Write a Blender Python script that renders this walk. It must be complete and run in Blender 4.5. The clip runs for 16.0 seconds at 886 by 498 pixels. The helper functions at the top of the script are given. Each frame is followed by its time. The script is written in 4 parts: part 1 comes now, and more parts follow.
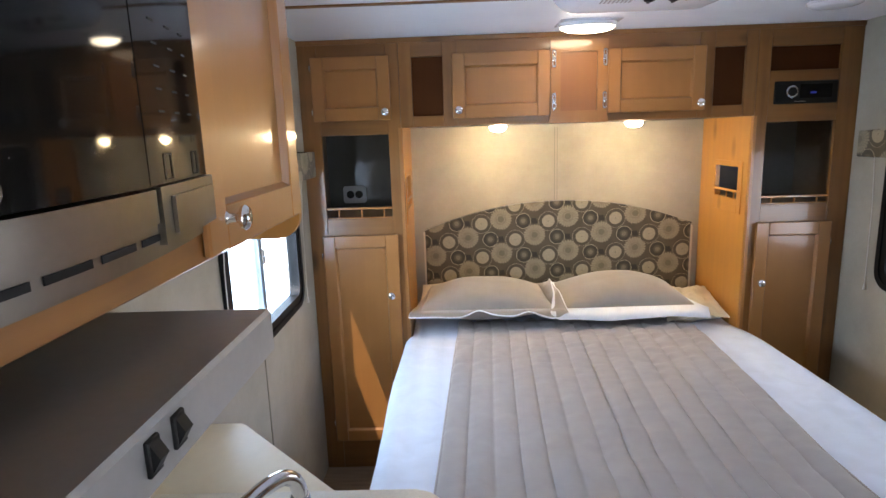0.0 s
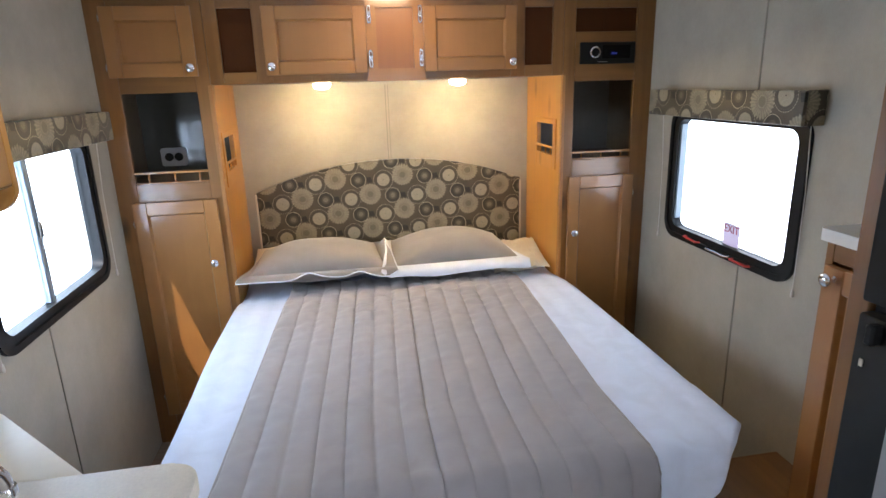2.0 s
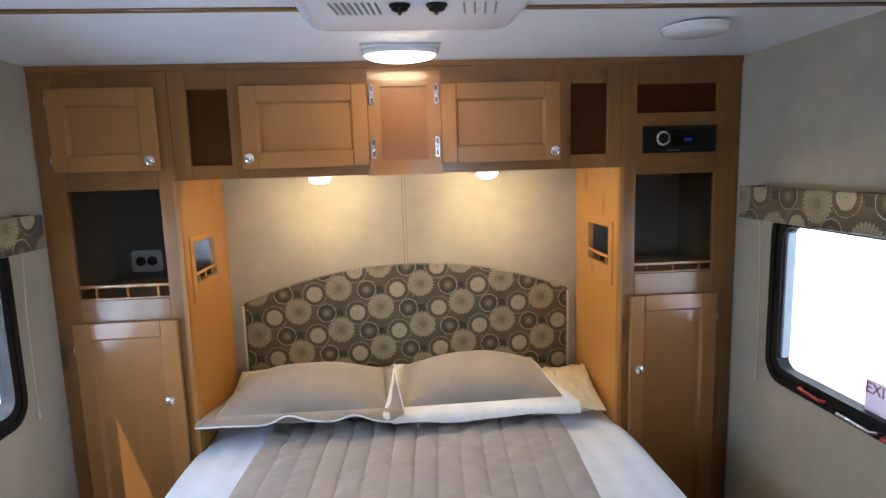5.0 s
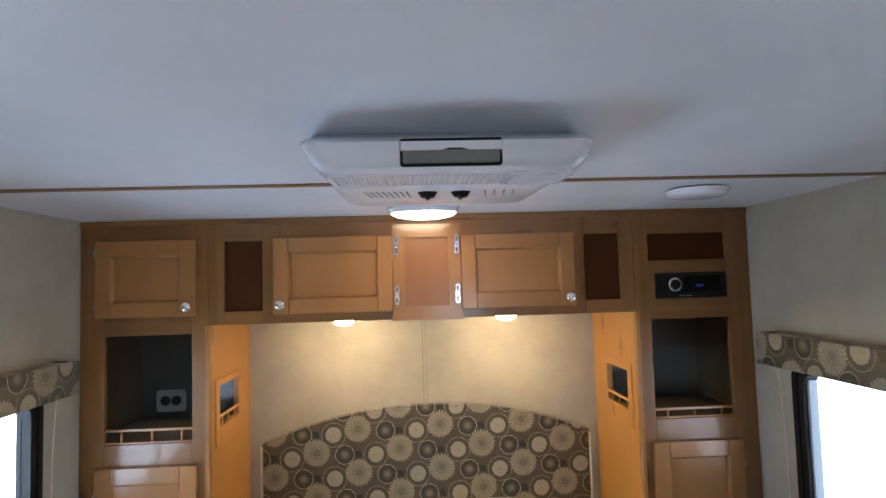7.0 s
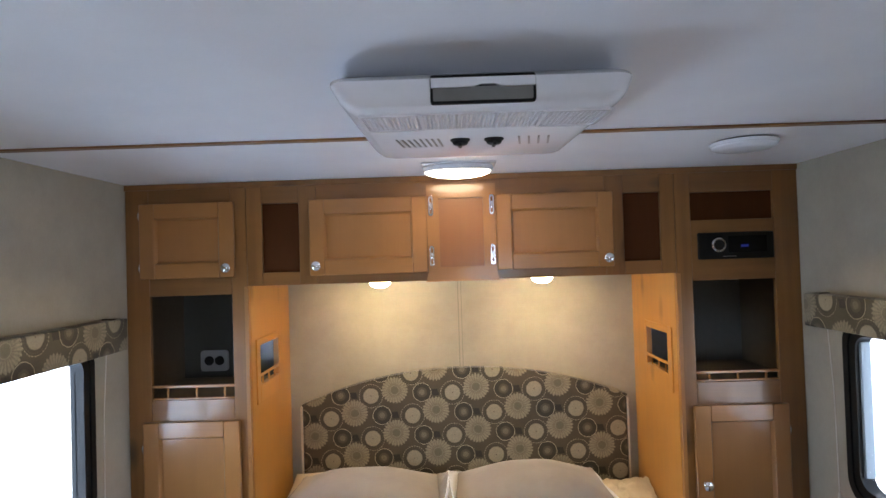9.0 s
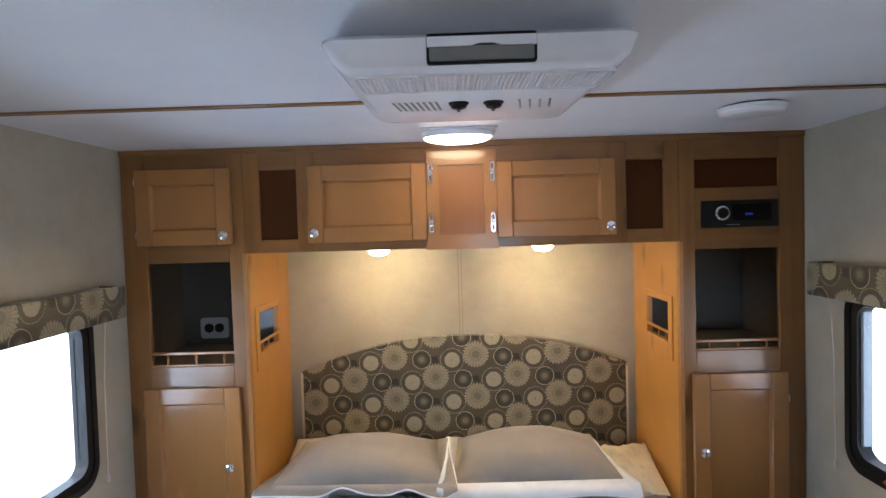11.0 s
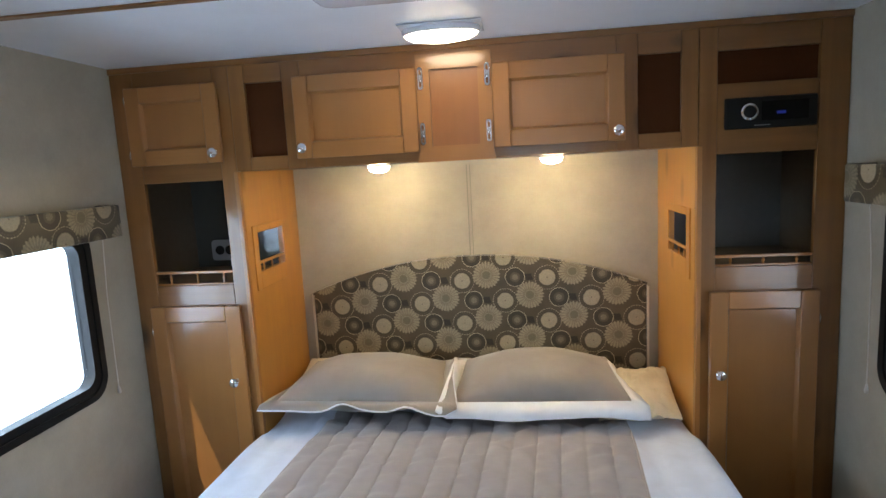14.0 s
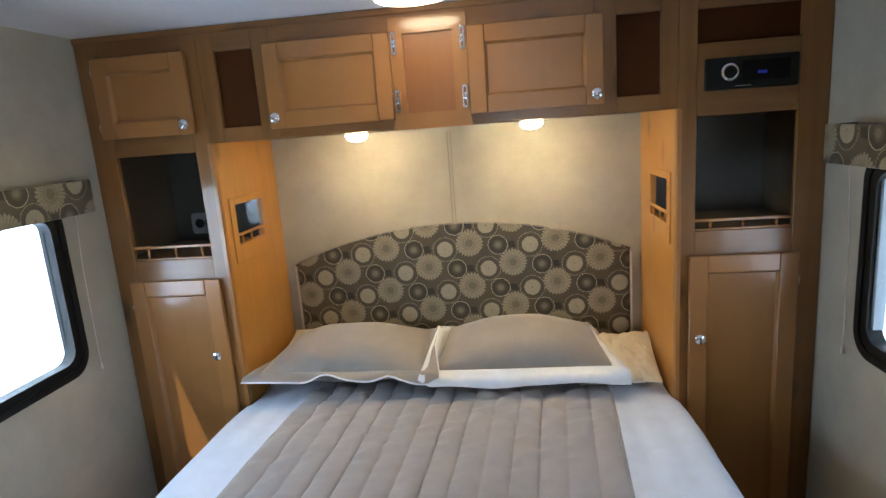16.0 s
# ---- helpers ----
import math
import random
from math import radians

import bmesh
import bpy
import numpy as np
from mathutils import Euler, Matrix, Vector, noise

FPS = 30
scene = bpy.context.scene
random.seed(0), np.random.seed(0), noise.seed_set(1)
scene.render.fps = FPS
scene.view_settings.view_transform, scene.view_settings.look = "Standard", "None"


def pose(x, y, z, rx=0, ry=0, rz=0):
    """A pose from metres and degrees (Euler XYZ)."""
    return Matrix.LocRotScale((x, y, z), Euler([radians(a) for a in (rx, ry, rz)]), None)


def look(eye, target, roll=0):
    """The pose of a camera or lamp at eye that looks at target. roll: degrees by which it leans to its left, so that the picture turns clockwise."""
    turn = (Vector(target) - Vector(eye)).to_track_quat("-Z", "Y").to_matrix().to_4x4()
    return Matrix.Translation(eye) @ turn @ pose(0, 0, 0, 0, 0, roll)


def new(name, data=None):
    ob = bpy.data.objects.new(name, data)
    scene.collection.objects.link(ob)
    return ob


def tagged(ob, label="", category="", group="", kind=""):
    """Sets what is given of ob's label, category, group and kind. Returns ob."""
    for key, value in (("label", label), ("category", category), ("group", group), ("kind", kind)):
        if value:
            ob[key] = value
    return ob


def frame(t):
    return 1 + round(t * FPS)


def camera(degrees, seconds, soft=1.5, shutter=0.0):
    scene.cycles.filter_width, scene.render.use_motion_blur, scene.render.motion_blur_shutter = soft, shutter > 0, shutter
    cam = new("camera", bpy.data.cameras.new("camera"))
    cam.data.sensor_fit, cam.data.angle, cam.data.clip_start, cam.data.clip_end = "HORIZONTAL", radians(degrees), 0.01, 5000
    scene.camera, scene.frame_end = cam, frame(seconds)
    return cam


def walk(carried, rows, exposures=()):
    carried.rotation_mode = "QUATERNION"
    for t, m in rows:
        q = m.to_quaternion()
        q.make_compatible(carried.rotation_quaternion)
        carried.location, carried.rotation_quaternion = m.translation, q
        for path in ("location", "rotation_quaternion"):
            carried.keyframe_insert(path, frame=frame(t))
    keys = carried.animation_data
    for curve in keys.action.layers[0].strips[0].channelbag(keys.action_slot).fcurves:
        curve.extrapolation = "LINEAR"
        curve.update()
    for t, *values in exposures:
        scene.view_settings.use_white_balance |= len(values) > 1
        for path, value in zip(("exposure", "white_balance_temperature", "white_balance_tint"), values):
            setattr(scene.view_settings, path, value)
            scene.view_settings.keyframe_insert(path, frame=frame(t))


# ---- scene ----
cam = camera(74.8, 16.0)
PATH = [
    (0, (-0.514, -2.502, 1.545), (-0.564, -0.541, 1.156), -1.9),
    (0.5, (-0.498, -2.531, 1.559), (-0.338, -0.586, 1.12), -2.5),
    (0.8, (-0.531, -2.567, 1.573), (-0.323, -0.63, 1.119), -2.8),
    (1, (-0.519, -2.596, 1.58), (-0.295, -0.665, 1.11), -2.6),
    (1.5, (-0.397, -2.557, 1.565), (-0.13, -0.641, 1.056), -2.2),
    (2, (-0.244, -2.525, 1.553), (0.075, -0.628, 1.007), -1.7),
    (2.5, (-0.225, -2.464, 1.534), (0.189, -0.591, 0.97), -1.2),
    (3, (-0.229, -2.352, 1.544), (0.209, -0.486, 0.973), -1.2),
    (3.5, (-0.134, -2.235, 1.536), (0.298, -0.366, 0.97), -1.2),
    (4, (-0.163, -2.142, 1.552), (0.242, -0.257, 1.021), -1.1),
    (4.5, (-0.164, -2.09, 1.574), (0.122, -0.159, 1.14), -1.4),
    (5, (-0.029, -1.946, 1.601), (0.122, 0.028, 1.315), -1.7),
    (5.2, (-0.012, -1.927, 1.614), (0.13, 0.054, 1.385), -1.9),
    (7.3, (-0.047, -2.022, 1.696), (0.049, -0.028, 1.828), -1.6),
    (7.5, (-0.046, -2.024, 1.689), (0.038, -0.03, 1.821), -1.6),
    (8, (-0.051, -2.019, 1.663), (-0.014, -0.022, 1.768), -1.7),
    (8.5, (-0.049, -2.003, 1.649), (-0.05, -0.004, 1.721), -1.7),
    (9, (-0.038, -1.995, 1.646), (-0.06, 0.005, 1.685), -1.8),
    (11.3, (-0.028, -1.965, 1.644), (-0.063, 0.033, 1.557), -1.6),
    (11.5, (0.007, -1.959, 1.637), (-0.053, 0.038, 1.54), -2.1),
    (12, (0.027, -1.949, 1.636), (-0.066, 0.045, 1.524), -2.4),
    (12.5, (-0.001, -1.963, 1.643), (-0.15, 0.027, 1.511), -2.6),
    (13, (0.038, -1.897, 1.616), (-0.164, 0.085, 1.438), -3.0),
    (13.5, (0.102, -1.838, 1.594), (-0.133, 0.135, 1.363), -3.0),
    (14, (0.186, -1.862, 1.562), (-0.07, 0.101, 1.276), -3.1),
    (14.5, (0.224, -1.846, 1.564), (-0.039, 0.11, 1.238), -3.3),
    (15, (0.224, -1.844, 1.566), (-0.034, 0.107, 1.209), -3.6),
    (15.5, (0.236, -1.84, 1.567), (-0.02, 0.107, 1.191), -4.0),
    (16, (0.24, -1.838, 1.564), (-0.008, 0.106, 1.164), -4.2),
]
walk(cam, [(t, look(eye, target, roll)) for t, eye, target, roll in PATH],
     exposures=((0.0, 0.02, 6600, 16), (2.0, 0.1, 6600, 16), (4.0, 0.0, 6550, 15), (5.0, -0.22, 6500, 15), (9.0, -0.31, 6600, 16), (12.5, -0.3, 6500, 14), (14.0, -0.34, 6400, 11), (16.0, -0.33, 6350, 10)))


# ---- world, sun, large lights ----
world = bpy.data.worlds.new("sky")
scene.world = world
world.use_nodes = True
wn = world.node_tree
sky = wn.nodes.new("ShaderNodeTexSky")
sky.sky_type = "NISHITA"
sky.sun_disc = False
SUN_WAY = Vector((0.588, 1.0, -1.86)).normalized()
sky.sun_elevation = math.asin(-SUN_WAY.z)
sky.sun_rotation = math.atan2(-SUN_WAY.x, -SUN_WAY.y)
wn.links.new(sky.outputs[0], wn.nodes["Background"].inputs[0])
wn.nodes["Background"].inputs[1].default_value = 0.12

sun = new("sun", bpy.data.lights.new("sun", "SUN"))
sun.data.energy, sun.data.angle, sun.data.color = 5.0, radians(0.5), (1.0, 0.94, 0.85)
sun.matrix_world = look((-3, -5, 9), Vector((-3, -5, 9)) + SUN_WAY)


def area_lamp(name, place, target, wide, high, watts, colour, spread=180):
    lamp = new(name, bpy.data.lights.new(name, "AREA"))
    lamp.data.shape, lamp.data.size, lamp.data.size_y = "RECTANGLE", wide, high
    lamp.data.energy, lamp.data.color, lamp.data.spread = watts, colour, radians(spread)
    lamp.matrix_world = look(place, target)
    return lamp


DAY = (0.52, 0.75, 1.0)
area_lamp("window_daylight_west", (-1.200, -0.59, 1.16), (0, -0.59, 1.16), 0.68, 0.47, 8.5, DAY)
area_lamp("window_daylight_east", (1.200, -0.585, 1.16), (0, -0.585, 1.16), 0.68, 0.47, 2.0, DAY)
# two added fill lamps behind the camera; their window and door are assumed
area_lamp("rear_fill_south", (0.52, -4.36, 1.30), (0.20, -0.8, 0.9), 0.8, 0.7, 11, (0.70, 0.86, 1.0))
area_lamp("rear_fill_east", (1.200, -3.1, 0.85), (0, -2.2, 0.7), 0.6, 1.1, 5.0, (0.74, 0.86, 1.0), 120)

# ---- materials ----
MATS = {}


class Nodes:
    """A node material with short calls."""

    def __init__(self, name):
        self.mat = bpy.data.materials.new(name)
        self.mat.use_nodes = True
        self.tree = self.mat.node_tree
        self.bsdf = self.tree.nodes["Principled BSDF"]
        MATS[name] = self.mat

    def node(self, kind, **inputs):
        n = self.tree.nodes.new(kind)
        for key, value in inputs.items():
            self.put(n.inputs[key.replace("_", " ")], value)
        return n

    def put(self, socket, value):
        if isinstance(value, bpy.types.NodeSocket):
            self.tree.links.new(value, socket)
        else:
            socket.default_value = value

    def math(self, op, a, b=0.0, c=0.0):
        n = self.tree.nodes.new("ShaderNodeMath")
        n.operation = op
        for socket, value in zip(n.inputs, (a, b, c)):
            self.put(socket, value)
        return n.outputs[0]

    def mix(self, fac, a, b):
        n = self.tree.nodes.new("ShaderNodeMix")
        n.data_type = "RGBA"
        self.put(n.inputs[0], fac)
        self.put(n.inputs[6], a if isinstance(a, bpy.types.NodeSocket) else (*a, 1))
        self.put(n.inputs[7], b if isinstance(b, bpy.types.NodeSocket) else (*b, 1))
        return n.outputs[2]

    def coords(self, scale=(1, 1, 1), kind="Object", turn=(0, 0, 0)):
        t = self.tree.nodes.new("ShaderNodeTexCoord")
        m = self.tree.nodes.new("ShaderNodeMapping")
        m.inputs["Scale"].default_value = scale
        m.inputs["Rotation"].default_value = turn
        self.tree.links.new(t.outputs[kind], m.inputs[0])
        return m.outputs[0]

    def noise(self, vector, scale, detail=4.0, rough=0.55, distortion=0.0):
        n = self.node("ShaderNodeTexNoise", Scale=scale, Detail=detail, Roughness=rough, Distortion=distortion)
        self.tree.links.new(vector, n.inputs["Vector"])
        return n.outputs[0]

    def ramp(self, fac, low, high):
        n = self.tree.nodes.new("ShaderNodeMapRange")
        self.put(n.inputs[0], fac)
        n.inputs[1].default_value, n.inputs[2].default_value = low, high
        return n.outputs[0]

    def set(self, **inputs):
        for key, value in inputs.items():
            if isinstance(value, tuple) and len(value) == 3:
                value = (*value, 1)
            self.put(self.bsdf.inputs[key.replace("_", " ")], value)
        return self

    def bump(self, height, strength=0.2, distance=0.002):
        n = self.node("ShaderNodeBump", Strength=strength, Distance=distance, Height=height)
        self.tree.links.new(n.outputs[0], self.bsdf.inputs["Normal"])
        return self


def plain(name, colour, rough=0.5, metal=0.0, spots=0.0, scale=40.0, bump=0.0, **more):
    n = Nodes(name)
    fine = n.noise(n.coords(), scale, 5)
    wide = n.noise(n.coords(), scale * 0.12, 3)
    both = n.math("MULTIPLY_ADD", fine, 0.6, n.math("MULTIPLY", wide, 0.4))
    dark = tuple(c * (1 - spots) for c in colour)
    lite = tuple(min(1, c * (1 + spots)) for c in colour)
    n.set(Base_Color=n.mix(n.ramp(both, 0.3, 0.7), dark, lite), Metallic=metal,
          Roughness=n.math("MULTIPLY_ADD", wide, 0.15, rough - 0.07), **more)
    if bump:
        n.bump(fine, bump)
    return n.mat


def wood(name, dark, lite, along="z", rough=0.34, knots=0.0, streak=1.0, coat=0.3, gloss=0.14):
    """Stained, lacquered wood with its grain along one axis."""
    n = Nodes(name)
    stretch = {"x": (1.2, 26, 26), "y": (26, 1.2, 26), "z": (26, 26, 1.2)}[along]
    shift = n.node("ShaderNodeObjectInfo").outputs["Random"]
    base = n.node("ShaderNodeVectorMath")
    base.operation = "ADD"
    n.tree.links.new(n.coords(stretch), base.inputs[0])
    n.tree.links.new(n.math("MULTIPLY", shift, 37.0), base.inputs[1])
    vec = base.outputs[0]
    grain = n.noise(vec, 1.0, 5, 0.55, 0.15)
    pores = n.noise(vec, 6.0, 3, 0.7)
    cloud = n.noise(n.coords((3, 3, 3)), 1.3, 3)
    tone = n.math("MULTIPLY_ADD", grain, 0.55 * streak, n.math("MULTIPLY_ADD", cloud, 0.5, n.math("MULTIPLY", pores, 0.12)))
    col = n.mix(n.ramp(tone, 0.05 + 0.275 * streak, 0.57 + 0.275 * streak), dark, lite)
    vary = n.math("MULTIPLY_ADD", shift, 0.16, 0.92)
    hsv = n.node("ShaderNodeHueSaturation", Value=vary, Color=col)
    col = hsv.outputs[0]
    if knots:
        small = {"x": (3, 7, 7), "y": (7, 3, 7), "z": (7, 7, 3)}[along]
        v = n.node("ShaderNodeTexVoronoi", Scale=1.0)
        n.tree.links.new(n.coords(small), v.inputs["Vector"])
        k = n.ramp(v.outputs["Distance"], 0.20, 0.04)
        col = n.mix(n.math("MULTIPLY", k, knots), col, tuple(c * 0.35 for c in dark))
    n.set(Base_Color=col, Roughness=n.math("MULTIPLY_ADD", grain, 0.16, rough - 0.08), Coat_Weight=coat, Coat_Roughness=gloss)
    n.bump(n.math("ADD", grain, pores), 0.012, 0.001)
    return n.mat


WOOD_V = wood("wood_frame_upright", (0.148, 0.058, 0.0115), (0.300, 0.130, 0.031), "z", knots=0.9, coat=0.6, gloss=0.1)
WOOD_H = wood("wood_frame_level", (0.148, 0.058, 0.0115), (0.300, 0.130, 0.031), "x", knots=0.9, coat=0.6, gloss=0.1)
WOOD_Y = wood("wood_frame_long", (0.148, 0.058, 0.0115), (0.300, 0.130, 0.031), "y", knots=0.6)
DOOR_V = wood("wood_door_upright", (0.290, 0.118, 0.030), (0.430, 0.190, 0.051), "z", rough=0.36, streak=0.42, coat=0.75, gloss=0.12)
DOOR_H = wood("wood_door_level", (0.290, 0.118, 0.030), (0.430, 0.190, 0.051), "x", rough=0.36, streak=0.42, coat=0.75, gloss=0.12)
DOOR_Y = wood("wood_door_long", (0.290, 0.118, 0.030), (0.430, 0.190, 0.051), "y", rough=0.36, streak=0.42, coat=0.75, gloss=0.12)
HONEY = wood("wood_honey_panel", (0.37, 0.155, 0.026), (0.54, 0.255, 0.053), "z", rough=0.4, knots=0.6, streak=0.8)
CENTRE = wood("wood_red_panel", (0.235, 0.088, 0.024), (0.33, 0.132, 0.038), "z", streak=0.6)
BROWN = wood("brown_recess_panel", (0.052, 0.0145, 0.003), (0.084, 0.025, 0.0052), "z", rough=0.75, streak=0.5, coat=0.0)
NICHE = plain("niche_lining", (0.105, 0.080, 0.055), 0.6, spots=0.12)


def wallboard():
    n = Nodes("wall_panel")
    fine = n.noise(n.coords((90, 90, 30)), 3.0, 4)
    blot = n.noise(n.coords(), 5.0, 5, 0.65)
    wide = n.noise(n.coords(), 1.1, 2)
    tone = n.math("MULTIPLY_ADD", blot, 0.6, n.math("MULTIPLY_ADD", wide, 0.3, n.math("MULTIPLY", fine, 0.15)))
    n.set(Base_Color=n.mix(n.ramp(tone, 0.36, 0.70), (0.33, 0.30, 0.238), (0.445, 0.41, 0.332)), Roughness=0.55)
    n.bump(fine, 0.10, 0.001)
    return n.mat


def stipple():
    n = Nodes("ceiling_vinyl")
    fine = n.noise(n.coords(), 120.0, 4, 0.7)
    blot = n.noise(n.coords(), 3.0, 4)
    n.set(Base_Color=n.mix(n.ramp(blot, 0.3, 0.7), (0.80, 0.83, 0.89), (0.88, 0.91, 0.96)), Roughness=0.42)
    n.bump(fine, 0.35, 0.002)
    return n.mat


def vinyl_floor():
    n = Nodes("floor_vinyl")
    grain = n.noise(n.coords((5, 60, 1)), 1.0, 5)
    wide = n.noise(n.coords(), 3.0, 3)
    n.set(Base_Color=n.mix(n.ramp(n.math("MULTIPLY_ADD", grain, 0.7, n.math("MULTIPLY", wide, 0.3)), 0.3, 0.7),
                           (0.20, 0.13, 0.08), (0.36, 0.26, 0.17)), Roughness=0.42)
    n.bump(grain, 0.08, 0.001)
    return n.mat


def medallion_cloth():
    """Woven cloth printed with rows of discs, flowers and dark rings; the UV is in metres."""
    n = Nodes("medallion_fabric")
    uv = n.tree.nodes.new("ShaderNodeTexCoord").outputs["UV"]
    split = n.tree.nodes.new("ShaderNodeSeparateXYZ")
    n.tree.links.new(uv, split.inputs[0])
    warp = n.noise(n.coords((1, 1, 1)), 90.0, 2)
    u = n.math("MULTIPLY_ADD", warp, 0.006, n.math("ADD", split.outputs[0], -0.003))
    v = n.math("MULTIPLY_ADD", n.noise(n.coords((1, 1, 1)), 77.0, 2), 0.006, n.math("ADD", split.outputs[1], -0.003))
    weave = n.noise(n.coords((1, 1, 1)), 420.0, 2)
    blot = n.noise(n.coords(), 14.0, 3)
    col = n.mix(n.ramp(blot, 0.3, 0.7), (0.056, 0.045, 0.026), (0.086, 0.070, 0.041))
    PU, PV = 0.3429, 0.1777

    def cell(du, dv):
        a = n.math("WRAP", n.math("ADD", u, -du), PU / 2, -PU / 2)
        b = n.math("WRAP", n.math("ADD", v, -dv), PV / 2, -PV / 2)
        d = n.math("SQRT", n.math("ADD", n.math("MULTIPLY", a, a), n.math("MULTIPLY", b, b)))
        return a, b, d

    def inside(d, r, soft=0.0018):
        return n.ramp(d, r + soft, r - soft)

    def ring(d, r, w):
        return n.math("LESS_THAN", n.math("ABSOLUTE", n.math("ADD", d, -r)), w)

    def spokes(a, b, count):
        return n.math("MULTIPLY_ADD", n.math("SINE", n.math("MULTIPLY", n.math("ARCTAN2", b, a), float(count))), 0.5, 0.5)

    pale, mid, dark, black = (0.44, 0.395, 0.285), (0.165, 0.14, 0.092), (0.030, 0.024, 0.015), (0.010, 0.007, 0.005)
    for su, sv in ((0.0, 0.0), (PU / 2, PV / 2)):
        # plain pale disc in a dotted dark collar
        a, b, d = cell(su, sv)
        s = spokes(a, b, 30)
        col = n.mix(inside(d, 0.0505), col, (0.047, 0.038, 0.023))
        col = n.mix(n.math("MULTIPLY", ring(d, 0.0492, 0.0016), n.math("MULTIPLY_ADD", s, 0.8, 0.1)), col, pale)
        col = n.mix(n.math("MULTIPLY", ring(d, 0.042, 0.0025), n.math("MULTIPLY", s, 0.35)), col, mid)
        col = n.mix(inside(d, 0.0325), col, (0.37, 0.33, 0.235))
        col = n.mix(inside(d, 0.0022, 0.001), col, (0.10, 0.06, 0.035))
        # ragged flower with pale petals
        a, b, d = cell(su + 0.100, sv + 0.020)
        s = n.math("MULTIPLY_ADD", spokes(a, b, 25), 0.6, n.math("MULTIPLY", n.ramp(n.noise(n.coords((1, 1, 1)), 160.0, 2), 0.35, 0.65), 0.4))
        ragged = n.math("MULTIPLY_ADD", s, -0.008, n.math("MULTIPLY_ADD", warp, -0.006, d))
        petal = n.math("MULTIPLY", n.math("MULTIPLY_ADD", s, 0.75, 0.15), n.ramp(d, 0.012, 0.034))
        col = n.mix(inside(ragged, 0.0465), col, n.mix(petal, (0.16, 0.138, 0.090), (0.39, 0.35, 0.245)))
        col = n.mix(n.math("MULTIPLY", ring(d, 0.019, 0.0016), 0.35), col, pale)
        # small dark disc with a thin pale outline and a starred middle
        a, b, d = cell(su + 0.215, sv + 0.006)
        s = spokes(a, b, 9)
        col = n.mix(inside(d, 0.0405), col, dark)
        col = n.mix(ring(d, 0.0385, 0.0013), col, pale)
        col = n.mix(inside(d, 0.0205), col, (0.085, 0.071, 0.046))
        col = n.mix(n.math("MULTIPLY", inside(d, 0.012), n.math("MULTIPLY_ADD", s, 0.5, 0.3)), col, (0.27, 0.24, 0.17))
        # black square between them
        a, b, d = cell(su + 0.270, sv + 0.005)
        sq = n.math("MAXIMUM", n.math("ABSOLUTE", n.math("MULTIPLY_ADD", b, 0.25, a)), n.math("ABSOLUTE", b))
        col = n.mix(inside(sq, 0.0135, 0.0015), col, black)
    mottle = n.noise(n.coords((1, 1, 1)), 190.0, 3, 0.7)
    col = n.mix(n.math("MULTIPLY", n.ramp(mottle, 0.42, 0.72), 0.25), col, (0.075, 0.060, 0.038))
    col = n.mix(n.math("MULTIPLY", n.ramp(weave, 0.35, 0.75), 0.22), col, (0.06, 0.05, 0.034))
    n.set(Base_Color=col, Roughness=0.42, Sheen_Weight=0.1, Specular_IOR_Level=0.55)
    n.bump(weave, 0.25, 0.0008)
    return n.mat


def cloth(name, colour, rough=0.8, sheen=0.3, weave=320.0, crease=0.25):
    n = Nodes(name)
    fine = n.noise(n.coords(), weave, 2)
    wrinkle = n.noise(n.coords(), 13.0, 4, 0.5, 0.8)
    n.set(Base_Color=n.mix(n.ramp(wrinkle, 0.25, 0.75), tuple(c * 0.93 for c in colour), tuple(min(1, c * 1.05) for c in colour)),
          Roughness=rough, Sheen_Weight=sheen)
    n.bump(n.math("MULTIPLY_ADD", fine, 0.06, wrinkle), crease, 0.008)
    return n.mat


WALL, CEIL, FLOOR = wallboard(), stipple(), vinyl_floor()
MEDALLION = medallion_cloth()
QUILT = cloth("quilt_satin", (0.335, 0.315, 0.32), 0.62, 0.25, crease=0.2)
SHEET = cloth("white_coverlet", (0.70, 0.775, 0.92), 0.8, 0.2, crease=0.18)
PILLOW = cloth("taupe_pillowcase", (0.27, 0.24, 0.215), 0.55, 0.35, crease=0.15)
WHITE_TRIM = cloth("white_pillow_flange", (0.82, 0.84, 0.88), 0.8, 0.2, crease=0.25)
CREAM = cloth("cream_sham", (0.66, 0.59, 0.45), 0.85, 0.2, crease=0.25)
CHROME = plain("chrome", (0.82, 0.82, 0.84), 0.14, 1.0, 0.02)
STEEL = plain("brushed_steel", (0.19, 0.17, 0.145), 0.30, 1.0, 0.06, 90)
GREY_STEEL = plain("grey_hood_steel", (0.40, 0.395, 0.385), 0.36, 0.7, 0.05, 90)
BLACK = plain("black_plastic", (0.006, 0.006, 0.006), 0.5, 0.0, 0.2)
BLACK_FRAME = plain("black_window_frame", (0.006, 0.007, 0.008), 0.45, 0.0, 0.2)
BLACK_FRAME.node_tree.nodes["Principled BSDF"].inputs["Specular IOR Level"].default_value = 0.25
GLASS_BLACK = plain("black_oven_glass", (0.007, 0.0065, 0.006), 0.06, 0.0, 0.1)
GLASS_BLACK.node_tree.nodes["Principled BSDF"].inputs["Specular IOR Level"].default_value = 0.16
WHITE_PLASTIC = plain("white_plastic", (0.82, 0.84, 0.89), 0.17, 0.0, 0.02)
GREY_PLASTIC = plain("grey_plastic", (0.17, 0.17, 0.16), 0.45, 0.0, 0.08)
CREAM_TOP = plain("cream_laminate", (0.87, 0.80, 0.64), 0.38, 0.0, 0.03)
